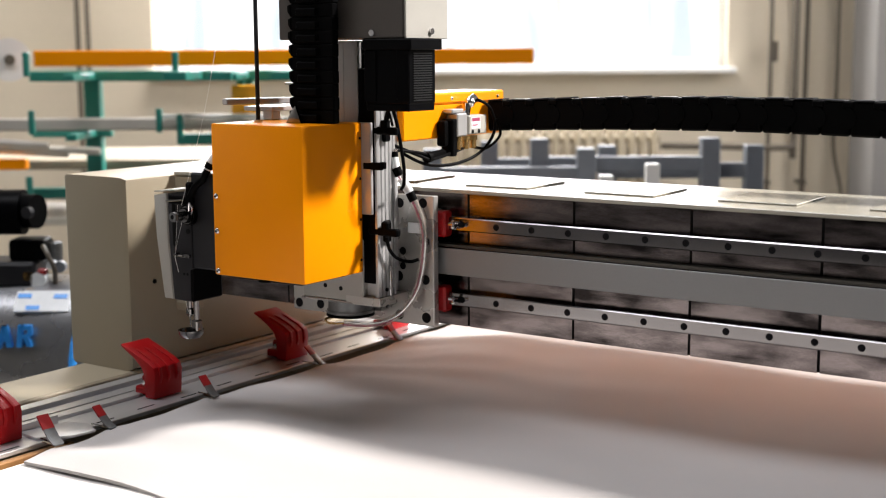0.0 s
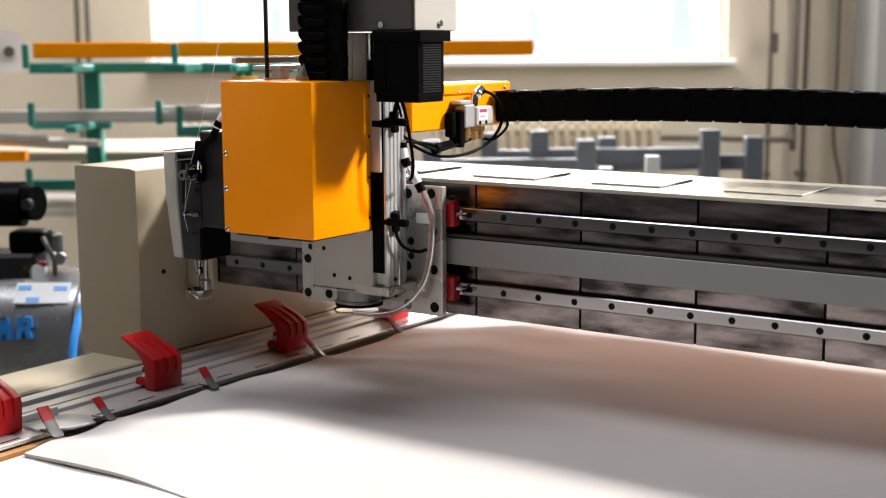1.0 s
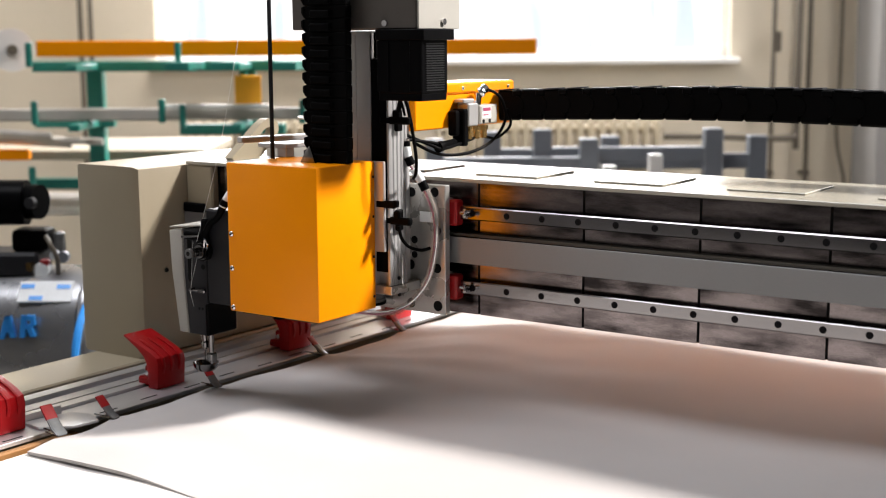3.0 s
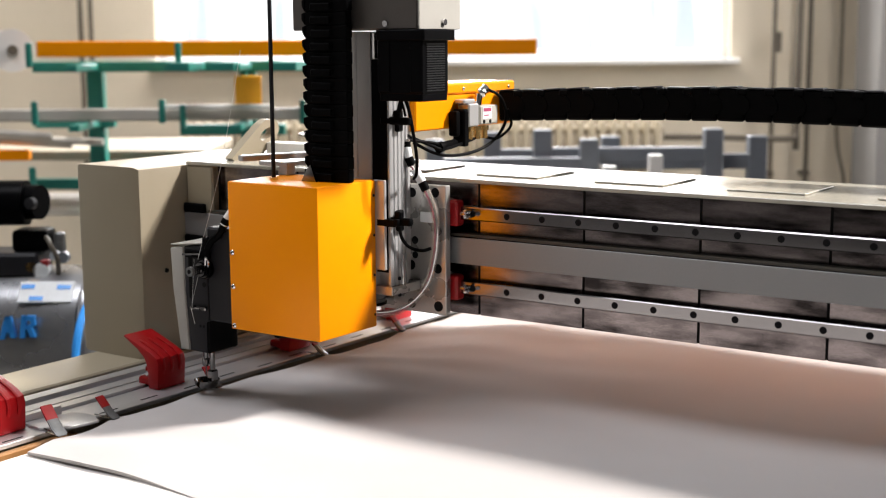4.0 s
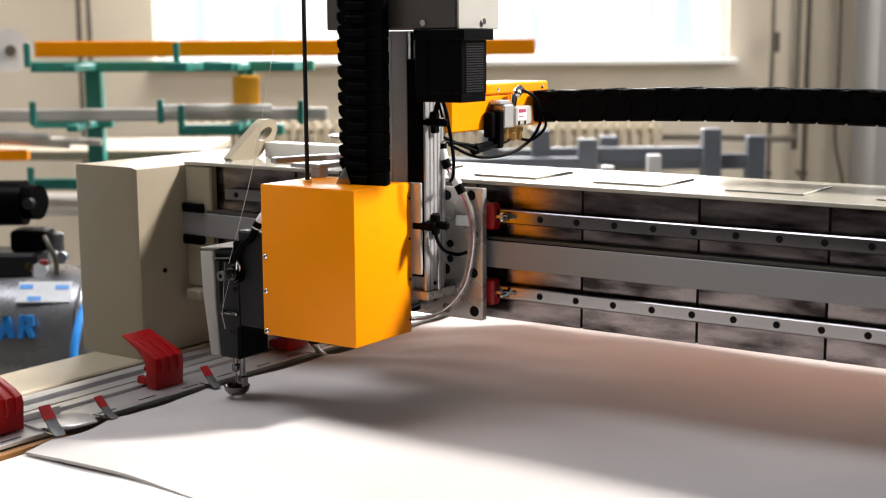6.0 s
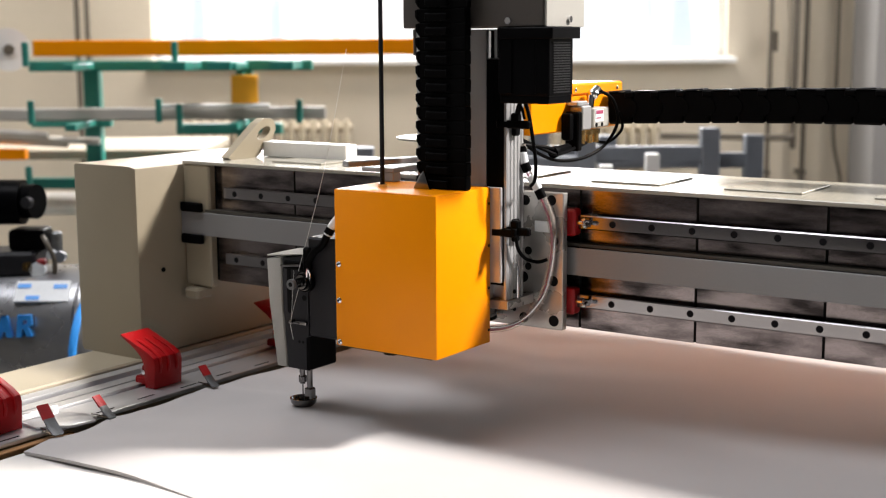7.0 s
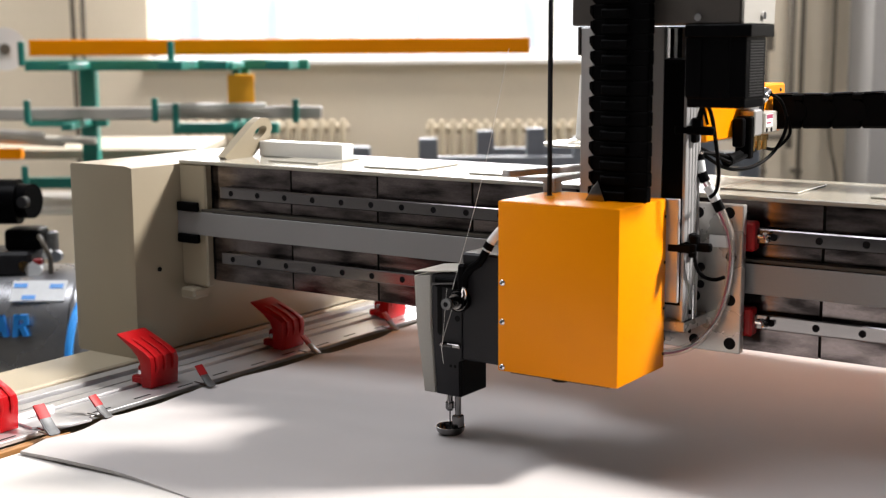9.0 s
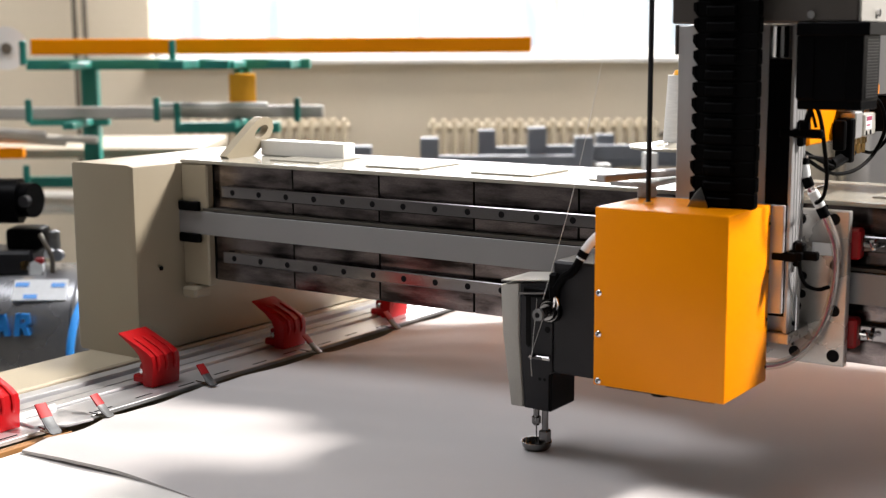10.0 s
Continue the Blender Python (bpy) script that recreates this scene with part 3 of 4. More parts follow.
motor = part("motor_body", box(B(), -0.050, 0.026, -0.148, -0.084, 0.298, 0.3735, 0.0015), MOTORBLACK, carriage, "black enamelled motor")
motor.location = (MX, 0, 0)
for a, b in ((-0.0505, -0.03), (0.006, 0.0265)):
    part("motor_rib", box(B(), a, b, -0.1496, -0.1482, 0.301, 0.372, 0.0005), MOTORBLACK, motor)
part("motor_flange", box(B(), -0.0505, 0.0335, -0.1535, -0.078, 0.3725, 0.3874, 0.001), MOTORBLACK, motor)
part("motor_cap", box(B(), -0.049, 0.025, -0.147, -0.085, 0.288, 0.2985, 0.001), MOTORBLACK, motor)
fin = mesh_of("cooling_fin", box(B(), 0.0255, 0.0272, -0.138, -0.094, -0.0008, 0.0008), FINGREY)
for i in range(20):
    part("cooling_fin", fin, FINGREY, motor).location = (0, 0, 0.303 + 0.0034 * i)
# orange arm to the rear
part("arm", box(B(), -0.165, -0.085, -0.026, 0.25, 0.236, 0.2885, 0.002), ORANGE, carriage, "orange painted steel arm")
part("arm_lid", box(B(), -0.168, -0.082, -0.0265, 0.256, 0.2888, 0.3065, 0.003), ORANGE, carriage)
for y in (0.10, 0.165, 0.235):
    part("screw", ball(B(), (-0.0815, y, 0.297), 0.003, (0.6, 1, 1)), CHROME, carriage)
# valve on the arm, with its coil, cap and fittings
valve = part("valve_body", box(B(), -0.0845, -0.062, 0.1265, 0.155, 0.238, 0.274, 0.002), ALU, carriage, "small aluminium air valve")
valve.location = (0, -0.04, 0)
bm = box(B(), -0.0848, -0.068, 0.1, 0.1125, 0.224, 0.264, 0.004, 2)
box(bm, -0.0848, -0.062, 0.113, 0.126, 0.208, 0.266, 0.002)
part("valve_holder", bm, BLACK, valve, "black valve coil and holder")
bm = cyl(B(), (-0.0715, 0.1, 0.214), (-0.0715, 0.062, 0.211), 0.007, 6)
cyl(bm, (-0.0715, 0.064, 0.211), (-0.0715, 0.055, 0.21), 0.0085, 14)
part("cable_gland", bm, BLACK, valve)
part("valve_cap", box(B(), -0.0845, -0.06, 0.1555, 0.208, 0.24, 0.27, 0.002), LIGHTGREY, valve, "white valve cap with printed label")
part("top_block", box(B(), -0.0845, -0.066, 0.118, 0.15, 0.2745, 0.281, 0.0015), ALU, valve)
part("valve_label", box(B(), -0.0598, -0.0594, 0.162, 0.188, 0.249, 0.267), LABELWHITE, valve)
part("label_bar", box(B(), -0.0593, -0.059, 0.164, 0.186, 0.2605, 0.266), LABELPINK, valve)
part("label_bar", box(B(), -0.0593, -0.059, 0.165, 0.18, 0.2535, 0.2555), LABELPINK, valve)
for y in (0.166, 0.184):
    part("port", cyl(B(), (-0.0601, y, 0.2445), (-0.0592, y, 0.2445), 0.0032, 10), HOLE, valve)
for y in (0.14, 0.162, 0.184):
    bm = cyl(B(), (-0.072, y, 0.2375), (-0.072, y, 0.23), 0.0078, 6)
    cyl(bm, (-0.072, y, 0.23), (-0.072, y, 0.217), 0.006, 14)
    part("brass_fitting", bm, BRASS, valve, "brass hose fitting")
bm = cyl(B(), (-0.07, 0.162, 0.2705), (-0.07, 0.166, 0.288), 0.0065, 14)
cyl(bm, (-0.07, 0.168, 0.289), (-0.066, 0.182, 0.297), 0.0075, 12)
ball(bm, (-0.068, 0.17, 0.29), 0.0085)
part("elbow_fitting", bm, CHROME, valve, "clear and chrome elbow fitting")
for pts, r in (([(-0.07, 0.06, 0.211), (-0.072, 0.02, 0.217), (-0.082, -0.03, 0.223), (-0.09, -0.05, 0.226)], 0.0026),
               ([(-0.07, 0.15, 0.218), (-0.068, 0.12, 0.214), (-0.066, 0.06, 0.2075), (-0.074, 0.0, 0.214), (-0.088, -0.045, 0.232)], 0.0026),
               ([(-0.066, 0.18, 0.296), (-0.055, 0.205, 0.282), (-0.05, 0.215, 0.25), (-0.055, 0.2, 0.222), (-0.06, 0.165, 0.204), (-0.064, 0.11, 0.196), (-0.072, 0.04, 0.2), (-0.086, -0.03, 0.22)], 0.0026),
               ([(-0.07, 0.185, 0.218), (-0.062, 0.21, 0.216), (-0.05, 0.23, 0.236), (-0.052, 0.222, 0.262)], 0.0024),
               ([(-0.064, -0.094, 0.27), (-0.058, -0.094, 0.291), (-0.05, -0.092, 0.275), (-0.045, -0.088, 0.24), (-0.042, -0.084, 0.205), (-0.048, -0.076, 0.18), (-0.06, -0.066, 0.17)], 0.0026),
               ([(-0.068, -0.094, 0.27), (-0.062, -0.094, 0.286), (-0.054, -0.094, 0.264)], 0.002)):
    part("cable", sweep(B(), [(x, y - 0.038 * min(1, max(0, y / 0.06)), z) for x, y, z in pts], r), BLACK, carriage, "black cable")
# limit switches on the tower
for z in (0.256, 0.108):
    bm = box(B(), -0.0798, -0.072, -0.088, -0.074, z - 0.016, z + 0.016, 0.002)
    box(bm, -0.098, -0.045, -0.0985, -0.0885, z - 0.005, z + 0.006, 0.002)
    box(bm, -0.074, -0.062, -0.0995, -0.0875, z + 0.004, z + 0.016, 0.002)
    part("limit_switch", bm, BLACK, carriage, "black limit switch")
part("cable", sweep(B(), [(-0.07, -0.09, 0.1), (-0.069, -0.085, 0.082), (-0.066, -0.07, 0.067), (-0.058, -0.05, 0.06), (-0.048, -0.04, 0.063)], 0.0026), BLACK, carriage)
hose = [(-0.082, -0.055, 0.226), (-0.078, -0.055, 0.2), (-0.062, -0.043, 0.163), (-0.046, -0.037, 0.125), (-0.041, -0.036, 0.09), (-0.046, -0.036, 0.045), (-0.058, -0.04, 0.005), (-0.078, -0.06, -0.025), (-0.1, -0.09, -0.034), (-0.13, -0.12, -0.03)]
part("hose", sweep(B(), hose, 0.006, 12), TUBECLEAR, carriage, "clear plastic hose with wires inside")
for k, c in ((-0.002, LABELPINK), (0.002, CHROME)):
    part("inner_wire", sweep(B(), [(x + k, y, z + k) for x, y, z in hose], 0.0016, 6), c, carriage)
path = smooth_path(hose, 6)
for i in (1, 6, 12):
    part("hose_band", cyl(B(), path[i], path[i + 2], 0.0069, 14), BLACK, carriage)
for i in (3, 9):
    part("hose_wrap", cyl(B(), path[i], path[i + 3], 0.0068, 14), LABELWHITE, carriage)
part("hose_tag", box(B(), -0.075, -0.047, -0.031, -0.0285, 0.1, 0.116, 0.001), LABELWHITE, carriage, "clear adhesive tape")
for x, z in ((-0.079, 0.02), (-0.079, -0.005)):
    part("bolt", cyl(B(), (x, -0.08, z), (x + 0.002, -0.08, z), 0.003, 10), HOLE, carriage)
part("stop_pin", cyl(B(), (-0.0785, -0.07, 0.0), (-0.0785, -0.07, 0.055), 0.0016, 8), CHROME, carriage)
part("lead_wire", sweep(B(), [(-0.13, -0.12, -0.03), (-0.16, -0.115, -0.034), (-0.18, -0.1, -0.032), (-0.165, -0.08, -0.03)], 0.0018, 6), BRASS, carriage)
# energy chain to the side: one piece a link
link = B()
box(link, 0, 0.043, -0.0, 0.006, -0.0245, 0.0245, 0.003)
box(link, 0, 0.043, 0.054, 0.06, -0.0245, 0.0245, 0.003)
box(link, 0.006, 0.034, 0.006, 0.054, 0.0195, 0.0235, 0.001)
box(link, 0.006, 0.034, 0.006, 0.054, -0.0235, -0.0195, 0.001)
cyl(link, (0.036, -0.0012, 0), (0.036, 0.003, 0), 0.015, 16)
box(link, 0.030, 0.047, -0.002, 0.003, 0.015, 0.0245, 0.002)
link = mesh_of("chain_link", link, BLACK)
# added grey strip on each link's top, painting in its sunlit glint
link_bar = mesh_of("link_bar", box(B(), 0.004, 0.033, -0.001, 0.02, 0.0238, 0.0262, 0.0008), GREYBLACK)
def chain_z(x):
    return 0.2655 + 0.0105 * math.sin(math.pi * min(1.0, (x + 0.08) / 0.86)) - 0.01 * max(0.0, x - 0.78)


for i in range(46):
    x = -0.08 + 0.0425 * i
    o = part("chain_link", link, BLACK, carriage)
    o.location = (x, 0.2, chain_z(x) + 0.0004 * (i % 2))
    bar_ = part("link_bar", link_bar, GREYBLACK, o)
    bar_.rotation_euler = (0, radians((-2.5, 1.0, -1.2)[i % 3]), 0)
    o.rotation_euler = (0, -math.atan2(chain_z(x + 0.04) - chain_z(x), 0.04) + radians(0.4 if i % 2 else -0.4), 0)
bm = B()
for i in range(45):
    x = -0.075 + 0.0425 * i
    box(bm, x, x + 0.041, 0.207, 0.252, chain_z(x) - 0.017, chain_z(x) + 0.017)
part("chain_core", bm, SLOT, carriage)

# ---- sewing head ----
head = thing("sewing_head", "orange-covered sewing head with charcoal nose", "sewing head", m=BENCH)
cover = part("cover", box(B(), -0.2723, -0.1007, -0.2407, -0.107, -0.0509, 0.1702, 0.0025, 2), ORANGE, head, "orange painted sheet metal cover")
for z in (0.065, 0.014, -0.045):
    s = part("screw", ball(B(), (-0.265, -0.2415, z), 0.0042, (1, 0.5, 1)), CHROME, cover)
    part("screw_socket", cyl(B(), (-0.265, -0.2425, z), (-0.265, -0.2439, z), 0.0016, 6), HOLE, cover)
for z in (0.147, 0.088, 0.028, -0.032):
    part("rivet", cyl(B(), (-0.1012, -0.112, z), (-0.1001, -0.112, z), 0.0022, 10), HOLE, cover)
part("back_plate", box(B(), -0.26, -0.085, -0.1065, -0.1005, 0.035, 0.1695, 0.001), ALU, head, "bare aluminium back plate")
bm = box(B(), -0.0998, -0.066, -0.1072, -0.0992, 0.101, 0.112, 0.0015)
box(bm, -0.07, -0.062, -0.106, -0.0985, 0.103, 0.113, 0.001)
part("switch_flag", bm, BLACK, head, "black switch flag")
part("lower_body", box(B(), -0.262, -0.12, -0.225, -0.12, -0.056, -0.0512), GREYBLACK, head)
part("oil_cap", cyl(B(), (-0.19, -0.22, -0.0565), (-0.19, -0.22, -0.051), 0.012, 20), BLACK, head)
# arm and nose
part("arm_housing", box(B(), -0.345, -0.2725, -0.214, -0.135, -0.052, 0.094, 0.003), GREYBLACK, head, "charcoal painted arm")
nose = [(-0.393, 0.06), (-0.3445, 0.066), (-0.3445, -0.052), (-0.3495, -0.056), (-0.3495, -0.104), (-0.386, -0.104), (-0.393, -0.01)]
part("nose", prism(B(), nose, "y", -0.215, -0.145, 0.003), GREYBLACK, head, "charcoal painted sewing nose")
part("nose_foot", box(B(), -0.372, -0.346, -0.2135, -0.15, -0.1045, -0.0525, 0.002), MOTORBLACK, head)
facep = [(-0.421, 0.056), (-0.3935, 0.06), (-0.3935, -0.01), (-0.3865, -0.103), (-0.405, -0.103), (-0.418, -0.008)]
part("face_cover", prism(B(), facep, "y", -0.217, -0.143, 0.003), LIGHTGREY, head, "light grey face plate")
part("face_groove", prism(B(), [(-0.383, 0.055), (-0.376, 0.056), (-0.376, -0.02), (-0.3795, -0.022), (-0.383, -0.018)], "y", -0.2158, -0.214), SLOT, head)
part("top_cap", prism(B(), [(-0.42, 0.0603), (-0.347, 0.0675), (-0.347, 0.0695), (-0.42, 0.0623)], "y", -0.216, -0.144, 0.0006), LIGHTGREY, head)
bm = box(B(), -0.385, -0.338, -0.2215, -0.216, 0.045, 0.058, 0.002)
box(bm, -0.345, -0.332, -0.226, -0.2155, 0.045, 0.08, 0.003)
part("thread_guard", bm, BLACK, head)
part("guide_bar", cyl(B(), (-0.388, -0.222, 0.049), (-0.35, -0.222, 0.053), 0.0018, 10), POLISHED, head)
ten = part("tension_disc", cyl(B(), (-0.345, -0.2155, 0.03), (-0.345, -0.2225, 0.03), 0.0155, 28), MOTORBLACK, head, "thread tension knob")
for y, r, m_ in ((-0.2235, 0.0135, POLISHED), (-0.2265, 0.012, MOTORBLACK), (-0.229, 0.0105, POLISHED)):
    part("ring", cyl(B(), (-0.345, y + 0.001, 0.03), (-0.345, y - 0.001, 0.03), r, 28), m_, ten)
bm = cyl(B(), (-0.345, -0.229, 0.03), (-0.345, -0.247, 0.03), 0.0055, 18)
for i in range(3):
    cyl(bm, (-0.345, -0.232 - 0.004 * i, 0.03), (-0.345, -0.234 - 0.004 * i, 0.03), 0.0068, 18)
part("spindle", bm, POLISHED, ten)
part("nut", cyl(B(), (-0.345, -0.247, 0.03), (-0.345, -0.252, 0.03), 0.0075, 16), GALV, ten)
part("nut_socket", cyl(B(), (-0.345, -0.2515, 0.03), (-0.345, -0.2524, 0.03), 0.0035, 12), HOLE, ten)
part("check_spring", sweep(B(), [(-0.338, -0.222, 0.028), (-0.33, -0.226, 0.04), (-0.333, -0.228, 0.05), (-0.337, -0.226, 0.036)], 0.0016), CHROME, head)
part("screw_hole", cyl(B(), (-0.351, -0.2145, 0.004), (-0.351, -0.2154, 0.004), 0.0042, 14), HOLE, head)
bm = box(B(), -0.365, -0.344, -0.2225, -0.216, -0.036, -0.030, 0.0015)
cyl(bm, (-0.375, -0.222, -0.033), (-0.356, -0.222, -0.033), 0.002, 8)
cyl(bm, (-0.37, -0.2165, -0.031), (-0.37, -0.226, -0.031), 0.002, 8)
part("thread_guide", bm, POLISHED, head, "bright steel thread guide")
for x in (-0.362, -0.355):
    part("screw_hole", cyl(B(), (x, -0.2145, -0.062), (x, -0.2154, -0.062), 0.0022, 10), HOLE, head)
part("take_up_thread", sweep(B(), [(-0.352, -0.226, 0.02), (-0.366, -0.226, -0.02), (-0.369, -0.225, -0.032), (-0.362, -0.224, 0.045)], 0.0002, 5), THREAD, head)
bar = part("needle_bar", cyl(B(), (-0.386, -0.182, -0.135), (-0.386, -0.182, -0.09), 0.0042, 14), POLISHED, head, "polished needle bar")
part("needle", cyl(B(), (-0.386, -0.182, -0.135), (-0.386, -0.182, -0.158), 0.0011, 8), POLISHED, bar)
bm = box(B(), -0.3915, -0.3805, -0.187, -0.177, -0.134, -0.122, 0.002)
part("needle_clamp", bm, POLISHED, bar)
foot = part("presser_bar", cyl(B(), (-0.374, -0.18, -0.164), (-0.374, -0.18, -0.09), 0.0045, 14), POLISHED, head, "polished presser bar")
bm = B()
seg = 28
prev = None
for r, z in ((0.0075, -0.1705), (0.014, -0.1695), (0.019, -0.164), (0.0205, -0.157), (0.0192, -0.157), (0.0172, -0.163), (0.013, -0.1675), (0.0075, -0.1685)):
    ring = [bm.verts.new((-0.386 + r * math.cos(a), -0.181 + r * math.sin(a), z)) for a in (2 * math.pi * i / seg for i in range(seg))]
    if prev:
        for i in range(seg):
            bm.faces.new((prev[i], prev[(i + 1) % seg], ring[(i + 1) % seg], ring[i]))
    else:
        first = ring
    prev = ring
for i in range(seg):
    bm.faces.new((prev[i], prev[(i + 1) % seg], first[(i + 1) % seg], first[i]))
bmesh.ops.recalc_face_normals(bm, faces=bm.faces[:])
part("foot_cup", bm, POLISHED, foot, "polished cup-shaped presser foot")
part("foot_clamp", box(B(), -0.3805, -0.3675, -0.187, -0.173, -0.163, -0.140, 0.002), POLISHED, foot)
# on top of the cover
part("thread_rod", cyl(B(), (-0.226, -0.19, 0.170), (-0.226, -0.19, 0.62), 0.0032, 12), GREYBLACK, head, "thin dark thread rod")
part("rod_nut", cyl(B(), (-0.226, -0.19, 0.1702), (-0.226, -0.19, 0.1745), 0.0065, 6), CHROME, head)
bm = box(B(), -0.008, 0.008, 0, 0.15, -0.0045, 0.0045, 0.0015)
sb = part("spool_bar", bm, ALU, head, "flat polished steel bar")
sb.location, sb.rotation_euler = (-0.292, -0.19, 0.199), (0, 0, radians(-20))
vl = B()
box(vl, -0.032, 0.045, -0.007, 0.007, 0, 0.0188, 0.0015)
prism(vl, [(-0.031, 0.001), (-0.0362, 0.008), (-0.0362, 0.0165), (-0.031, 0.0182)], "y", -0.0085, 0.0085, 0.001)
box(vl, -0.02, 0.02, -0.0095, 0.004, 0.003, 0.013, 0.0015)
vl = mesh_of("chain_link", vl, BLACK)
vs = mesh_of("chain_tread", box(B(), -0.018, 0.018, -0.0125, -0.0085, 0.002, 0.012, 0.001), BLACK)
for i in range(17):
    o = part("chain_link", vl, BLACK, head)
    o.location = (-0.144 + 0.0008 * (i % 2), -0.1655, 0.1705 + 0.0187 * i)
    part("chain_tread", vs, BLACK, o)
part("chain_foot", prism(B(), [(-0.178, 0.1704), (-0.168, 0.188), (-0.16, 0.196), (-0.150, 0.1704)], "y", -0.1845, -0.1795, 0.001), POLISHED, head)
part("head_hose", sweep(B(), [(-0.27, -0.2, 0.138), (-0.284, -0.208, 0.13), (-0.297, -0.214, 0.114), (-0.304, -0.217, 0.1)], 0.006, 12), LABELWHITE, head, "white sleeved hose")
part("head_cable", sweep(B(), [(-0.303, -0.217, 0.102), (-0.312, -0.22, 0.085), (-0.325, -0.222, 0.075), (-0.336, -0.222, 0.06)], 0.0055, 10), BLACK, head)
part("hose_band", cyl(B(), (-0.299, -0.215, 0.11), (-0.303, -0.217, 0.102), 0.0068, 12), BLACK, head)
SPX, SPY = -0.29, 0.064                                  # the spool's axis
bm = box(B(), SPX - 0.018, SPX + 0.04, -0.132, SPY + 0.02, 0.1835, 0.1905, 0.001)
box(bm, -0.27, -0.251, -0.131, -0.112, 0.1704, 0.184, 0.001)
part("spool_arm", bm, ALU, head)
part("spool_post", cyl(B(), (SPX, SPY, 0.1906), (SPX, SPY, 0.219), 0.012, 18), BLACK, head)
bm = cyl(B(), (SPX, SPY, 0.2191), (SPX, SPY, 0.2225), 0.079, 44, 0.08)
cyl(bm, (SPX, SPY, 0.2225), (SPX, SPY, 0.2285), 0.05, 40, 0.04)
part("spool_dish", bm, CREAM_TOP, head, "cream round spool dish")
# ---- thread spool ----
spool = thing("thread_spool", "tall cone of white thread with yellow core", "thread spool", m=BENCH)
part("wound_thread", cyl(B(), (SPX, SPY, 0.2287), (SPX, SPY, 0.32), 0.033, 32, 0.0275), THREAD, spool)
bm = cyl(B(), (SPX, SPY, 0.3203), (SPX, SPY, 0.327), 0.021, 28, 0.018)
part("core", bm, YELLOW, spool, "yellow plastic core")
strand = thing("thread_strand", "fine white sewing thread running up from the nose", "thread", m=BENCH)
part("upper_strand", sweep(B(), [(-0.352, -0.226, 0.045), (-0.322, -0.2, 0.19), (-0.29, -0.185, 0.36)], 0.00035, 5), THREAD, strand)
part("lower_strand", sweep(B(), [(-0.37, -0.226, -0.033), (-0.386, -0.184, -0.135)], 0.00035, 5), THREAD, strand)

# ---- far side of the hall ----
def radiator(lat0, lat1, z0, z1):
    t = thing("radiator", "cream cast-iron column radiator below the window", "radiator", "radiators under the window", m=ROOM)
    n = int((lat1 - lat0) / 0.064)
    bm = B()
    box(bm, 0.006, 0.044, 7.74, 7.79, z0, z1, 0.016, 2)
    box(bm, 0.006, 0.044, 7.81, 7.86, z0, z1, 0.016, 2)
    for z in (z0 + 0.05, z1 - 0.05, (z0 + z1) / 2):
        cyl(bm, (-0.004, 7.80, z), (0.06, 7.80, z), 0.026, 12)
    sec = mesh_of("section", bm, RAD)
    for i in range(n):
        part("section", sec, RAD, t).location = (lat0 + 0.064 * i, 0, 0)
    for x in (lat0 + 0.1, lat1 - 0.15):
        part("foot", box(B(), x, x + 0.05, 7.76, 7.84, 0, z0 + 0.004, 0.006), RAD, t)
    return t


radiator(-0.05, 1.33, Z0 - 0.66, Z0 - 0.09)
radiator(-1.53, -0.46, Z0 - 0.66, Z0 - 0.08)


def vpipe(lat, r, z0=0.0, z1=4.99, dep=7.9, lab="brown painted heating pipe on the wall"):
    t = thing("heating_pipe", lab, "pipe", "wall pipes", m=ROOM)
    part("pipe", cyl(B(), (lat, dep, z0), (lat, dep, z1), r, 16), PIPE, t)
    for z in (0.6, 1.9, 3.4):
        part("pipe_clip", box(B(), lat - r - 0.006, lat + r + 0.006, dep - r - 0.003, 7.999, z, z + 0.03, 0.003), PIPE, t)
    return t


vpipe(1.955, 0.013)
vpipe(2.165, 0.015)
vpipe(-2.125, 0.014)
vpipe(-2.065, 0.014)
t = thing("heating_pipe", "brown horizontal heating pipe with elbow at the radiator", "pipe", "wall pipes", m=ROOM)
part("pipe", sweep(B(), [(1.30, 7.8, Z0 - 0.185), (1.6, 7.8, Z0 - 0.19), (2.03, 7.82, Z0 - 0.2), (2.085, 7.84, Z0 - 0.16), (2.09, 7.85, Z0 + 0.1), (2.09, 7.86, 4.99)], 0.02, 12), PIPE, t)
t = thing("wall_cable", "loose dark cable hanging on the wall", "cable", m=ROOM)
part("cable", sweep(B(), [(2.36, 7.97, 4.0), (2.37, 7.96, Z0 + 0.3), (2.36, 7.95, Z0 - 0.2), (2.41, 7.93, Z0 - 0.5), (2.43, 7.9, 0.01)], 0.011, 8), PIPE, t)
t = thing("wall_box", "small junction box on the wall", "box", m=ROOM)
part("lid", box(B(), 1.955, 2.0, 7.9, 7.929, Z0 + 0.3, Z0 + 0.42, 0.004), PIPE, t)

# storage rack with tubes
rack = thing("storage_rack", "teal painted steel cantilever rack with tube stock", "rack", m=ROOM)
for lat in (-1.32, -0.74):
    bm = box(B(), lat - 0.03, lat + 0.03, 5.06, 5.12, 0, Z0 + 0.3, 0.004)
    part("post", bm, TEAL, rack)
    part("base", box(B(), lat - 0.04, lat + 0.04, 4.5, 5.5, 0, 0.05, 0.004), TEAL, rack)
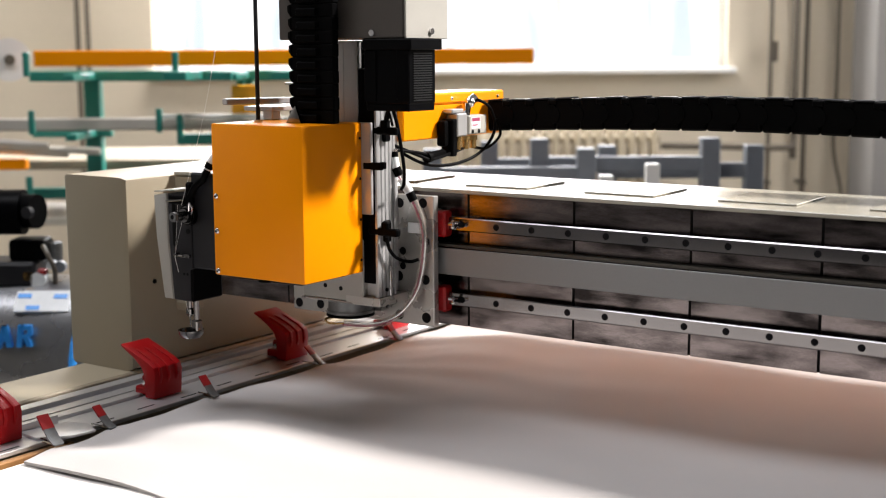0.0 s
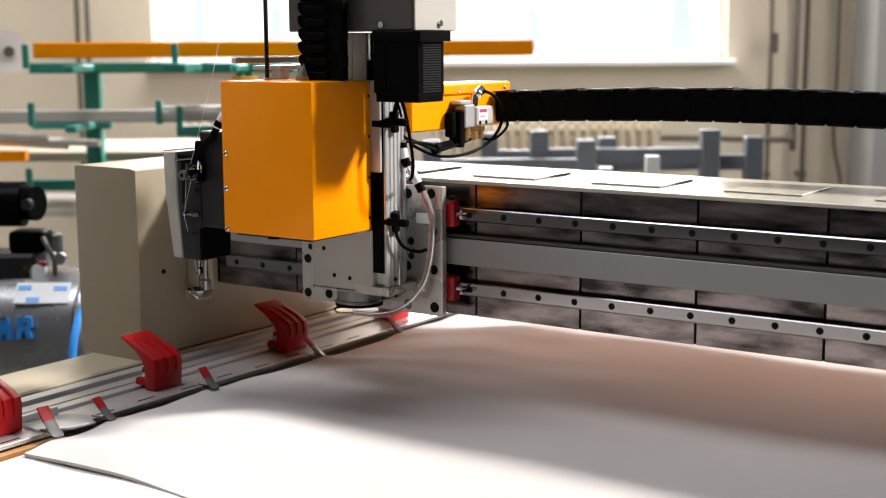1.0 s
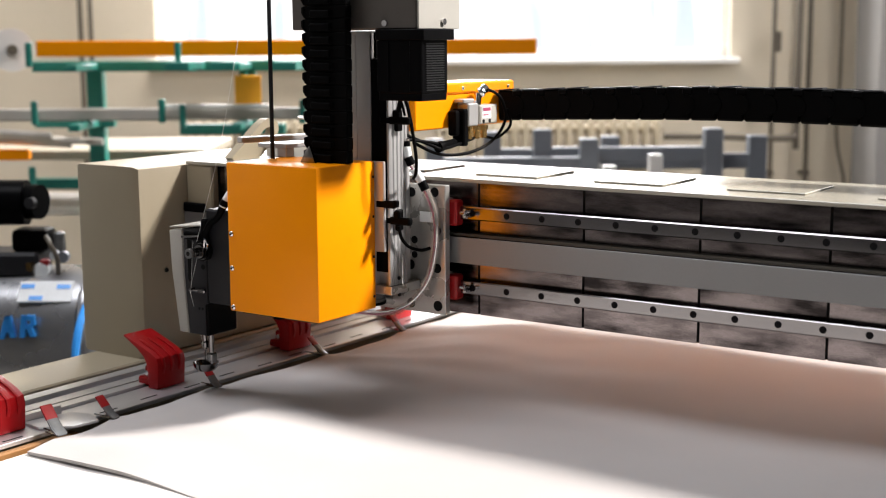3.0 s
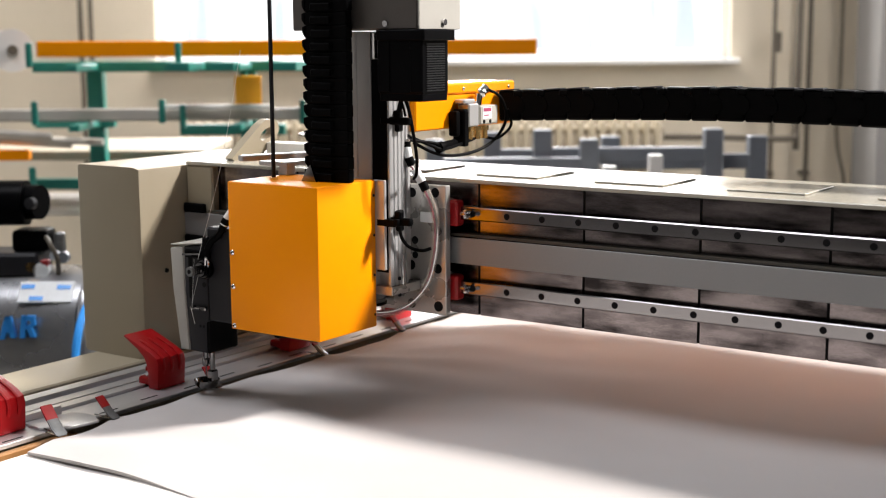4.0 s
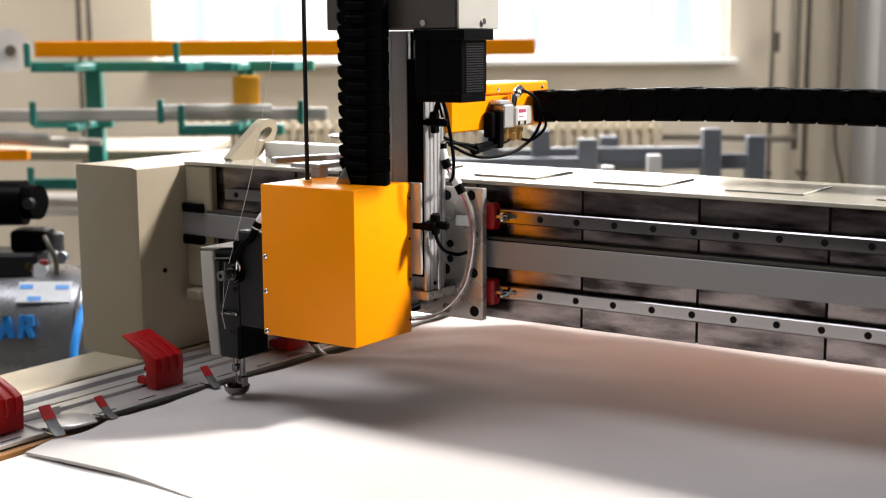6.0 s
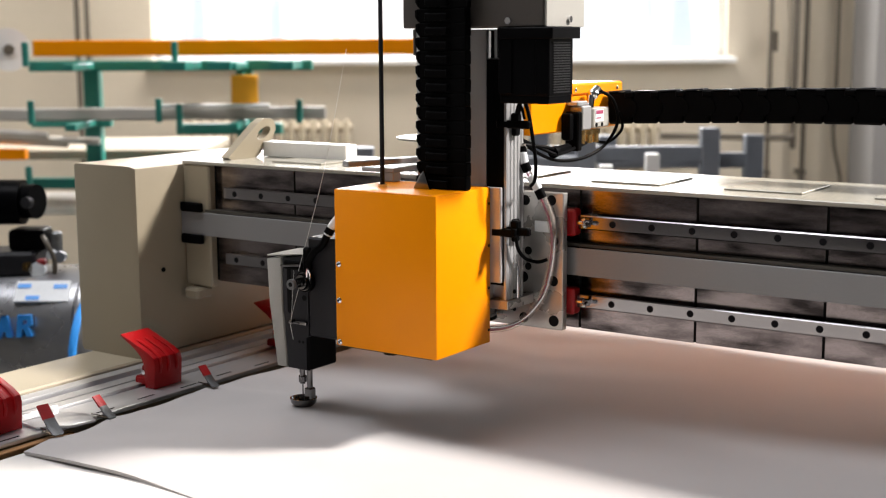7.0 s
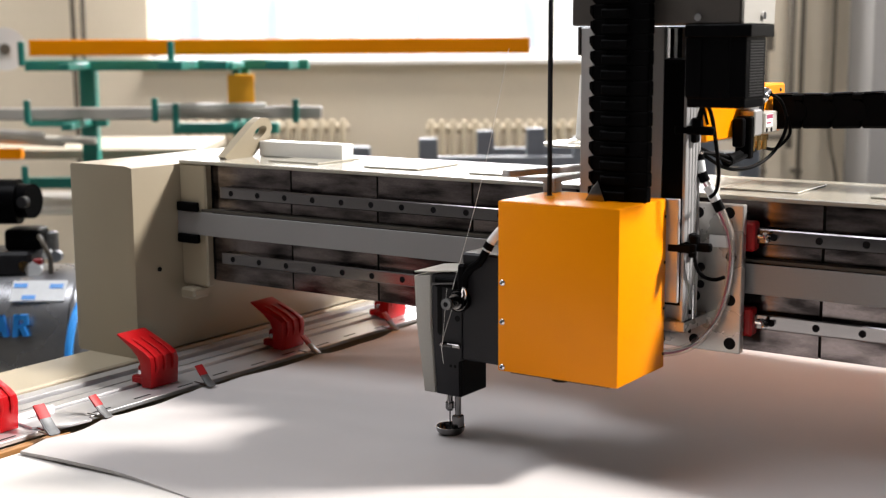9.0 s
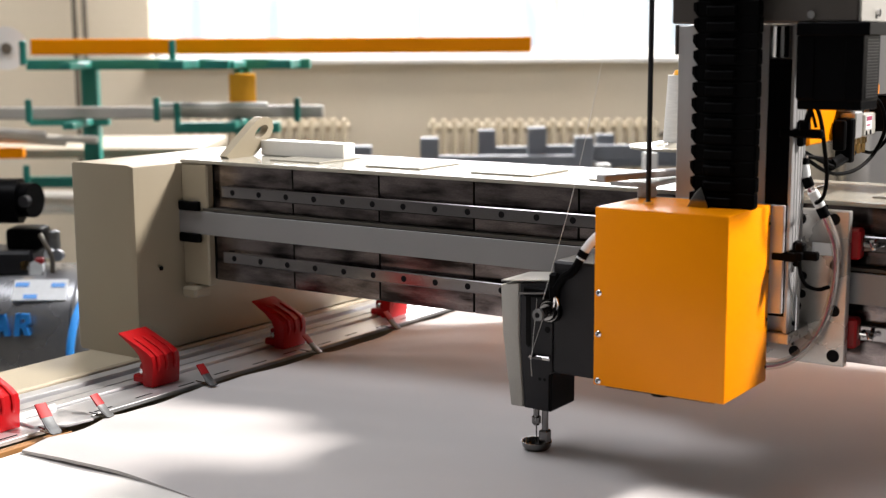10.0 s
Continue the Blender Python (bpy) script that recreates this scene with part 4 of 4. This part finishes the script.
for z, a, b in ((Z0 + 0.285, -1.55, -0.48), (Z0 + 0.075, -1.55, -1.25), (Z0 + 0.045, -1.0, -0.6), (Z0 - 0.16, -1.57, -1.2)):
    part("long_beam", box(B(), a, b, 5.05, 5.1, z - 0.02, z + 0.02, 0.003), TEAL, rack)
for lat in (-0.98, -0.82, -0.6):
    part("arm", box(B(), lat, lat + 0.085, 4.72, 5.048, Z0 + 0.272, Z0 + 0.304, 0.003), TEAL, rack)
for lat, z in ((-1.497, Z0 + 0.30), (-0.957, Z0 + 0.30), (-1.487, Z0 + 0.09), (-0.947, Z0 + 0.075), (-1.022, Z0 + 0.095), (-0.51, Z0 + 0.09), (-1.507, Z0 - 0.15)):
    part("stop", box(B(), lat - 0.011, lat + 0.011, 4.84, 4.86, z - 0.012, z + 0.075, 0.003), TEAL, rack)
for lat in (-1.32, -0.74):
    for z in (Z0 + 0.072, Z0 + 0.285):
        part("arm", box(B(), lat - 0.02, lat + 0.02, 4.75, 5.058, z - 0.012, z + 0.012, 0.003), TEAL, rack)
tube = thing("orange_tube", "long orange square steel tube on the rack", "tube", m=ROOM)
bm = box(B(), -1.485, 0.345, 4.9, 4.96, Z0 + 0.3235, Z0 + 0.381, 0.004)
part("tube_wall", bm, ORANGE, tube)
part("tube_end", box(B(), 0.3455, 0.347, 4.908, 4.952, Z0 + 0.331, Z0 + 0.373), PIPE, tube)
tube = thing("orange_tube", "short orange square steel tube on the rack", "tube", m=ROOM)
part("tube_wall", box(B(), -1.75, -1.55, 4.95, 5.0, Z0 - 0.06, Z0 - 0.02, 0.004), ORANGE, tube)
tube = thing("grey_tube", "long grey steel tube on the rack", "tube", m=ROOM)
part("tube_wall", box(B(), -1.8, -0.42, 4.9, 4.95, Z0 + 0.088, Z0 + 0.134, 0.006), GREYTUBE, tube)
tube = thing("pale_rod", "thin pale rod on the rack", "rod", m=ROOM)
part("rod", cyl(B(), (-1.03, 4.87, Z0 + 0.142), (-0.62, 4.87, Z0 + 0.142), 0.008, 12), WHITEPAINT, tube)
for i, (z, a, b, r) in enumerate(((Z0 + 0.045, -1.75, -1.45, 0.013), (Z0 + 0.02, -1.75, -1.27, 0.014), (Z0 + 0.005, -1.75, -1.4, 0.012))):
    tube = thing("pale_rod", "pale cardboard tube lying on the rack", "rod", m=ROOM)
    part("rod", cyl(B(), (a, 4.92 + 0.04 * i, z + 0.01), (b, 4.92 + 0.04 * i, z - 0.012), r, 12), PALETUBE, tube)
tag = thing("paper_tag", "orange paper tag hung on the rack post", "tag", m=ROOM)
part("card", box(B(), -0.778, -0.678, 4.99, 5.0, Z0 + 0.143, Z0 + 0.25, 0.003), YELLOW, tag)
part("hook", sweep(B(), [(-0.735, 5.0, Z0 + 0.245), (-0.735, 5.03, Z0 + 0.27), (-0.735, 5.05, Z0 + 0.275)], 0.004), TEAL, tag)
roll = thing("fabric_roll", "white fabric roll end on the rack", "fabric roll", m=ROOM)
bm = cyl(B(), (-1.605, 5.0, Z0 + 0.348), (-2.02, 6.1, Z0 + 0.348), 0.08, 36)
part("wound_fabric", bm, FABRIC_UNDER, roll)
part("core", cyl(B(), (-1.599, 4.985, Z0 + 0.348), (-1.64, 5.1, Z0 + 0.348), 0.02, 20), PIPE, roll)
desk = thing("work_table", "pale beige worktable near the rack", "table", m=ROOM)
part("tabletop", box(B(), -2.2, -0.95, 5.3, 6.0, Z0 - 0.09, Z0 - 0.05, 0.006), DESKTOP, desk)
for a in (-2.1, -1.05):
    for b in (5.35, 5.95):
        part("leg", box(B(), a - 0.025, a + 0.025, b - 0.025, b + 0.025, 0, Z0 - 0.092, 0.003), GREYTUBE, desk)
part("shelf", box(B(), -2.1, -1.05, 5.35, 5.95, Z0 - 0.32, Z0 - 0.29, 0.004), PALETUBE, desk)

# grey steel frames waiting behind the machine
def steel_trestle(lat, dep, w, h, lab):
    t = thing("steel_trestle", lab, "trestle", "steel trestles behind the machine", m=ROOM)
    for x in (lat, lat + w):
        part("upright", box(B(), x - 0.035, x + 0.035, dep, dep + 0.07, 0, h, 0.004), FRAME_STEEL, t)
    part("rail", box(B(), lat - 0.034, lat + w + 0.034, dep + 0.008, dep + 0.062, h - 0.13, h - 0.07, 0.004), FRAME_STEEL, t)
    part("rail", box(B(), lat - 0.034, lat + w + 0.034, dep + 0.008, dep + 0.062, 0.25, 0.31, 0.004), FRAME_STEEL, t)
    return t


steel_trestle(-0.03, 5.0, 0.585, Z0 + 0.005, "dark grey painted steel frame with posts")
steel_trestle(0.2, 5.35, 0.9, Z0 + 0.01, "dark grey painted steel frame standing behind")
steel_trestle(0.385, 5.1, 0.66, Z0 + 0.035, "taller dark grey painted steel frame")
steel_trestle(0.66, 5.2, 0.58, Z0 + 0.0, "dark grey painted steel frame near the wall pipes")
for lat, z in ((0.755, Z0 - 0.03), (0.59, Z0 - 0.07), (0.42, Z0 - 0.1)):
    t = thing("white_post", "white painted steel post among the frames", "post", "white posts", m=ROOM)
    part("shaft", box(B(), lat - 0.02, lat + 0.028, 4.7, 4.75, 0, z, 0.003), WHITEPAINT, t)
t = thing("steel_block", "dark grey steel block on a stand", "block", m=ROOM)
part("block", box(B(), -0.33, -0.25, 5.0, 5.08, Z0 - 0.3, Z0 - 0.025, 0.004), FRAME_STEEL, t)
part("stand", box(B(), -0.31, -0.27, 5.02, 5.06, 0, Z0 - 0.301, 0.002), FRAME_STEEL, t)

# compressor
comp = thing("air_compressor", "grey air compressor with blue lettering and hose", "air compressor", m=ROOM)
TZ = Z0 - 0.33
bm = cyl(B(), (-1.75, 3.3, TZ), (-0.86, 3.22, TZ), 0.16, 40)
ball(bm, (-0.86, 3.22, TZ), 0.16, (0.3, 1, 1), 28)
part("tank", bm, TANK, comp, "silver grey pressure tank")
for x in (-1.6, -1.05):
    part("leg", box(B(), x - 0.03, x + 0.03, 3.15, 3.38, 0, TZ - 0.1, 0.004), TANK, comp)
for pts in ([(-1.05, 0.0), (-1.035, 0.0), (-1.015, 0.068), (-1.03, 0.068)], [(-1.03, 0.068), (-1.012, 0.068), (-1.0, 0.004), (-1.016, 0.004)], [(-1.036, 0.02), (-1.008, 0.02), (-1.01, 0.034), (-1.032, 0.034)],
            [(-0.988, 0.004), (-0.972, 0.004), (-0.964, 0.07), (-0.98, 0.07)], [(-0.975, 0.056), (-0.972, 0.07), (-0.94, 0.07), (-0.938, 0.04), (-0.97, 0.028), (-0.968, 0.04), (-0.952, 0.046), (-0.952, 0.056)], [(-0.966, 0.034), (-0.952, 0.036), (-0.94, 0.006), (-0.956, 0.006)]):
    part("logo_stroke", prism(B(), [(-1.05 + (a + 1.05) * 0.78, TZ + 0.012 + b * 0.8) for a, b in pts], "y", 3.058, 3.072), BLUE, comp)
lab = part("label_plate", box(B(), -1.035, -0.905, -0.003, 0.003, -0.03, 0.03, 0.001), LABELWHITE, comp)
lab.location, lab.rotation_euler = (0.02, 3.112, TZ + 0.115), (radians(-44), 0, 0)
for x, z in ((-1.014, 0.014), (-0.99, -0.02), (-0.928, 0.012)):
    o = part("label_mark", box(B(), x - 0.016, x + 0.016, -0.0045, -0.0031, z - 0.006, z + 0.006), BLUE, comp)
    o.location, o.rotation_euler = lab.location, lab.rotation_euler
part("air_hose", sweep(B(), [(-0.84, 3.1, TZ + 0.1), (-0.842, 3.02, TZ + 0.07), (-0.848, 2.98, TZ), (-0.845, 2.98, TZ - 0.06), (-0.825, 2.98, TZ - 0.15), (-0.79, 2.98, TZ - 0.28), (-0.77, 2.98, 0.02)], 0.0095, 10), BLUE, comp, "bright blue air hose")
bm = cyl(B(), (-1.2, 3.2, Z0 - 0.01), (-1.01, 3.2, Z0 - 0.01), 0.055, 28)
part("motor", bm, MOTORBLACK, comp, "black electric motor")
part("pulley", cyl(B(), (-1.009, 3.2, Z0 - 0.008), (-0.975, 3.19, Z0 - 0.008), 0.042, 28), BLACK, comp)
part("pulley_hub", cyl(B(), (-0.99, 3.145, Z0 - 0.006), (-0.985, 3.16, Z0 - 0.006), 0.014, 16), GREYBLACK, comp)
part("pump_block", box(B(), -1.05, -0.958, 3.18, 3.26, Z0 - 0.13, Z0 - 0.075, 0.012, 2), MOTORBLACK, comp)
part("air_filter", cyl(B(), (-0.936, 3.2, Z0 - 0.132), (-0.936, 3.2, Z0 - 0.088), 0.014, 18), GALV, comp, "dull metal air filter")
part("filter_cap", ball(B(), (-0.936, 3.2, Z0 - 0.088), 0.014, (1, 1, 0.5)), GALV, comp)
part("delivery_pipe", sweep(B(), [(-0.96, 3.17, Z0 - 0.09), (-0.945, 3.15, Z0 - 0.105), (-0.93, 3.15, Z0 - 0.14), (-0.935, 3.17, TZ + 0.15)], 0.006, 8), PIPE, comp, "brown delivery pipe")
part("pump_base", box(B(), -1.25, -0.98, 3.16, 3.28, TZ + 0.14, Z0 - 0.128, 0.008), GREYBLACK, comp)
for x, z, r, m_ in ((-0.975, Z0 - 0.172, 0.019, LABELWHITE), (-0.998, Z0 - 0.163, 0.013, BRASS), (-0.94, Z0 - 0.135, 0.011, LABELWHITE), (-0.92, Z0 - 0.14, 0.014, FRAME_STEEL)):
    part("gauge", cyl(B(), (x, 3.16, z), (x, 3.18, z), r, 20), m_, comp)
for x in (-0.975, -0.998):
    part("gauge_stem", cyl(B(), (x, 3.19, TZ + 0.14), (x, 3.19, Z0 - 0.165), 0.006, 10), CHROME, comp)
part("valve_knob", box(B(), -0.975, -0.955, 3.16, 3.18, Z0 - 0.16, Z0 - 0.145, 0.003), RUBBER_RED, comp)


# ---- what moves ----
def motions():
    # the gantry rolls back a little at the start, then stands
    gy = [(0, -0.0215), (0.1, -0.0165), (0.2, -0.011), (0.3, -0.006), (0.4, -0.0025), (0.5, -0.001), (0.7, 0), (1.0, 0), (10, 0)]
    cx = [(0, -0.003), (2.5, -0.002), (4.0, -0.001), (4.6, 0), (4.8, 0.004), (5.0, 0.008), (5.25, 0.011), (5.5, 0.0145), (5.7, 0.026), (6.0, 0.067), (6.5, 0.137), (7.0, 0.206), (7.5, 0.272), (8.0, 0.342),
          (8.5, 0.4065), (9.0, 0.478), (9.5, 0.5435), (10.0, 0.614)]
    hz = [(0, 0.099), (0.1, 0.107), (0.2, 0.121), (0.3, 0.132), (0.4, 0.139), (0.5, 0.143), (0.75, 0.146), (1.0, 0.1475), (1.5, 0.1485), (1.6, 0.142), (2.0, 0.109), (2.5, 0.068), (3.0, 0.027),
          (3.25, 0.007), (3.4, 0.001), (3.6, 0), (10, 0)]

    def at(rows, t):
        for (a, u), (b, v) in zip(rows, rows[1:]):
            if a <= t <= b:
                return u + (v - u) * (t - a) / (b - a)
        return rows[-1][1]
    times = sorted({t for r in (gy, cx, hz) for t, _ in r})
    walk(gantry, [(t, pose(0, at(gy, t), Z0)) for t in times])
    walk(carriage, [(t, pose(at(cx, t), at(gy, t), Z0)) for t in times])
    for ob in (head, spool, strand):
        walk(ob, [(t, pose(at(cx, t), at(gy, t), Z0 + at(hz, t))) for t in times])
    # needle and foot beat while sewing
    beat = [(0, 0.0), (5.7, 0.0)] + [(5.7 + 0.1 * i, 0.0 if i % 2 else 1.0) for i in range(1, 43)] + [(10, 0.0)]
    walk(bar, [(t, pose(0, 0, 0.012 * k)) for t, k in beat])
    walk(foot, [(t, pose(0, 0, 0.003 * k)) for t, k in beat])


motions()
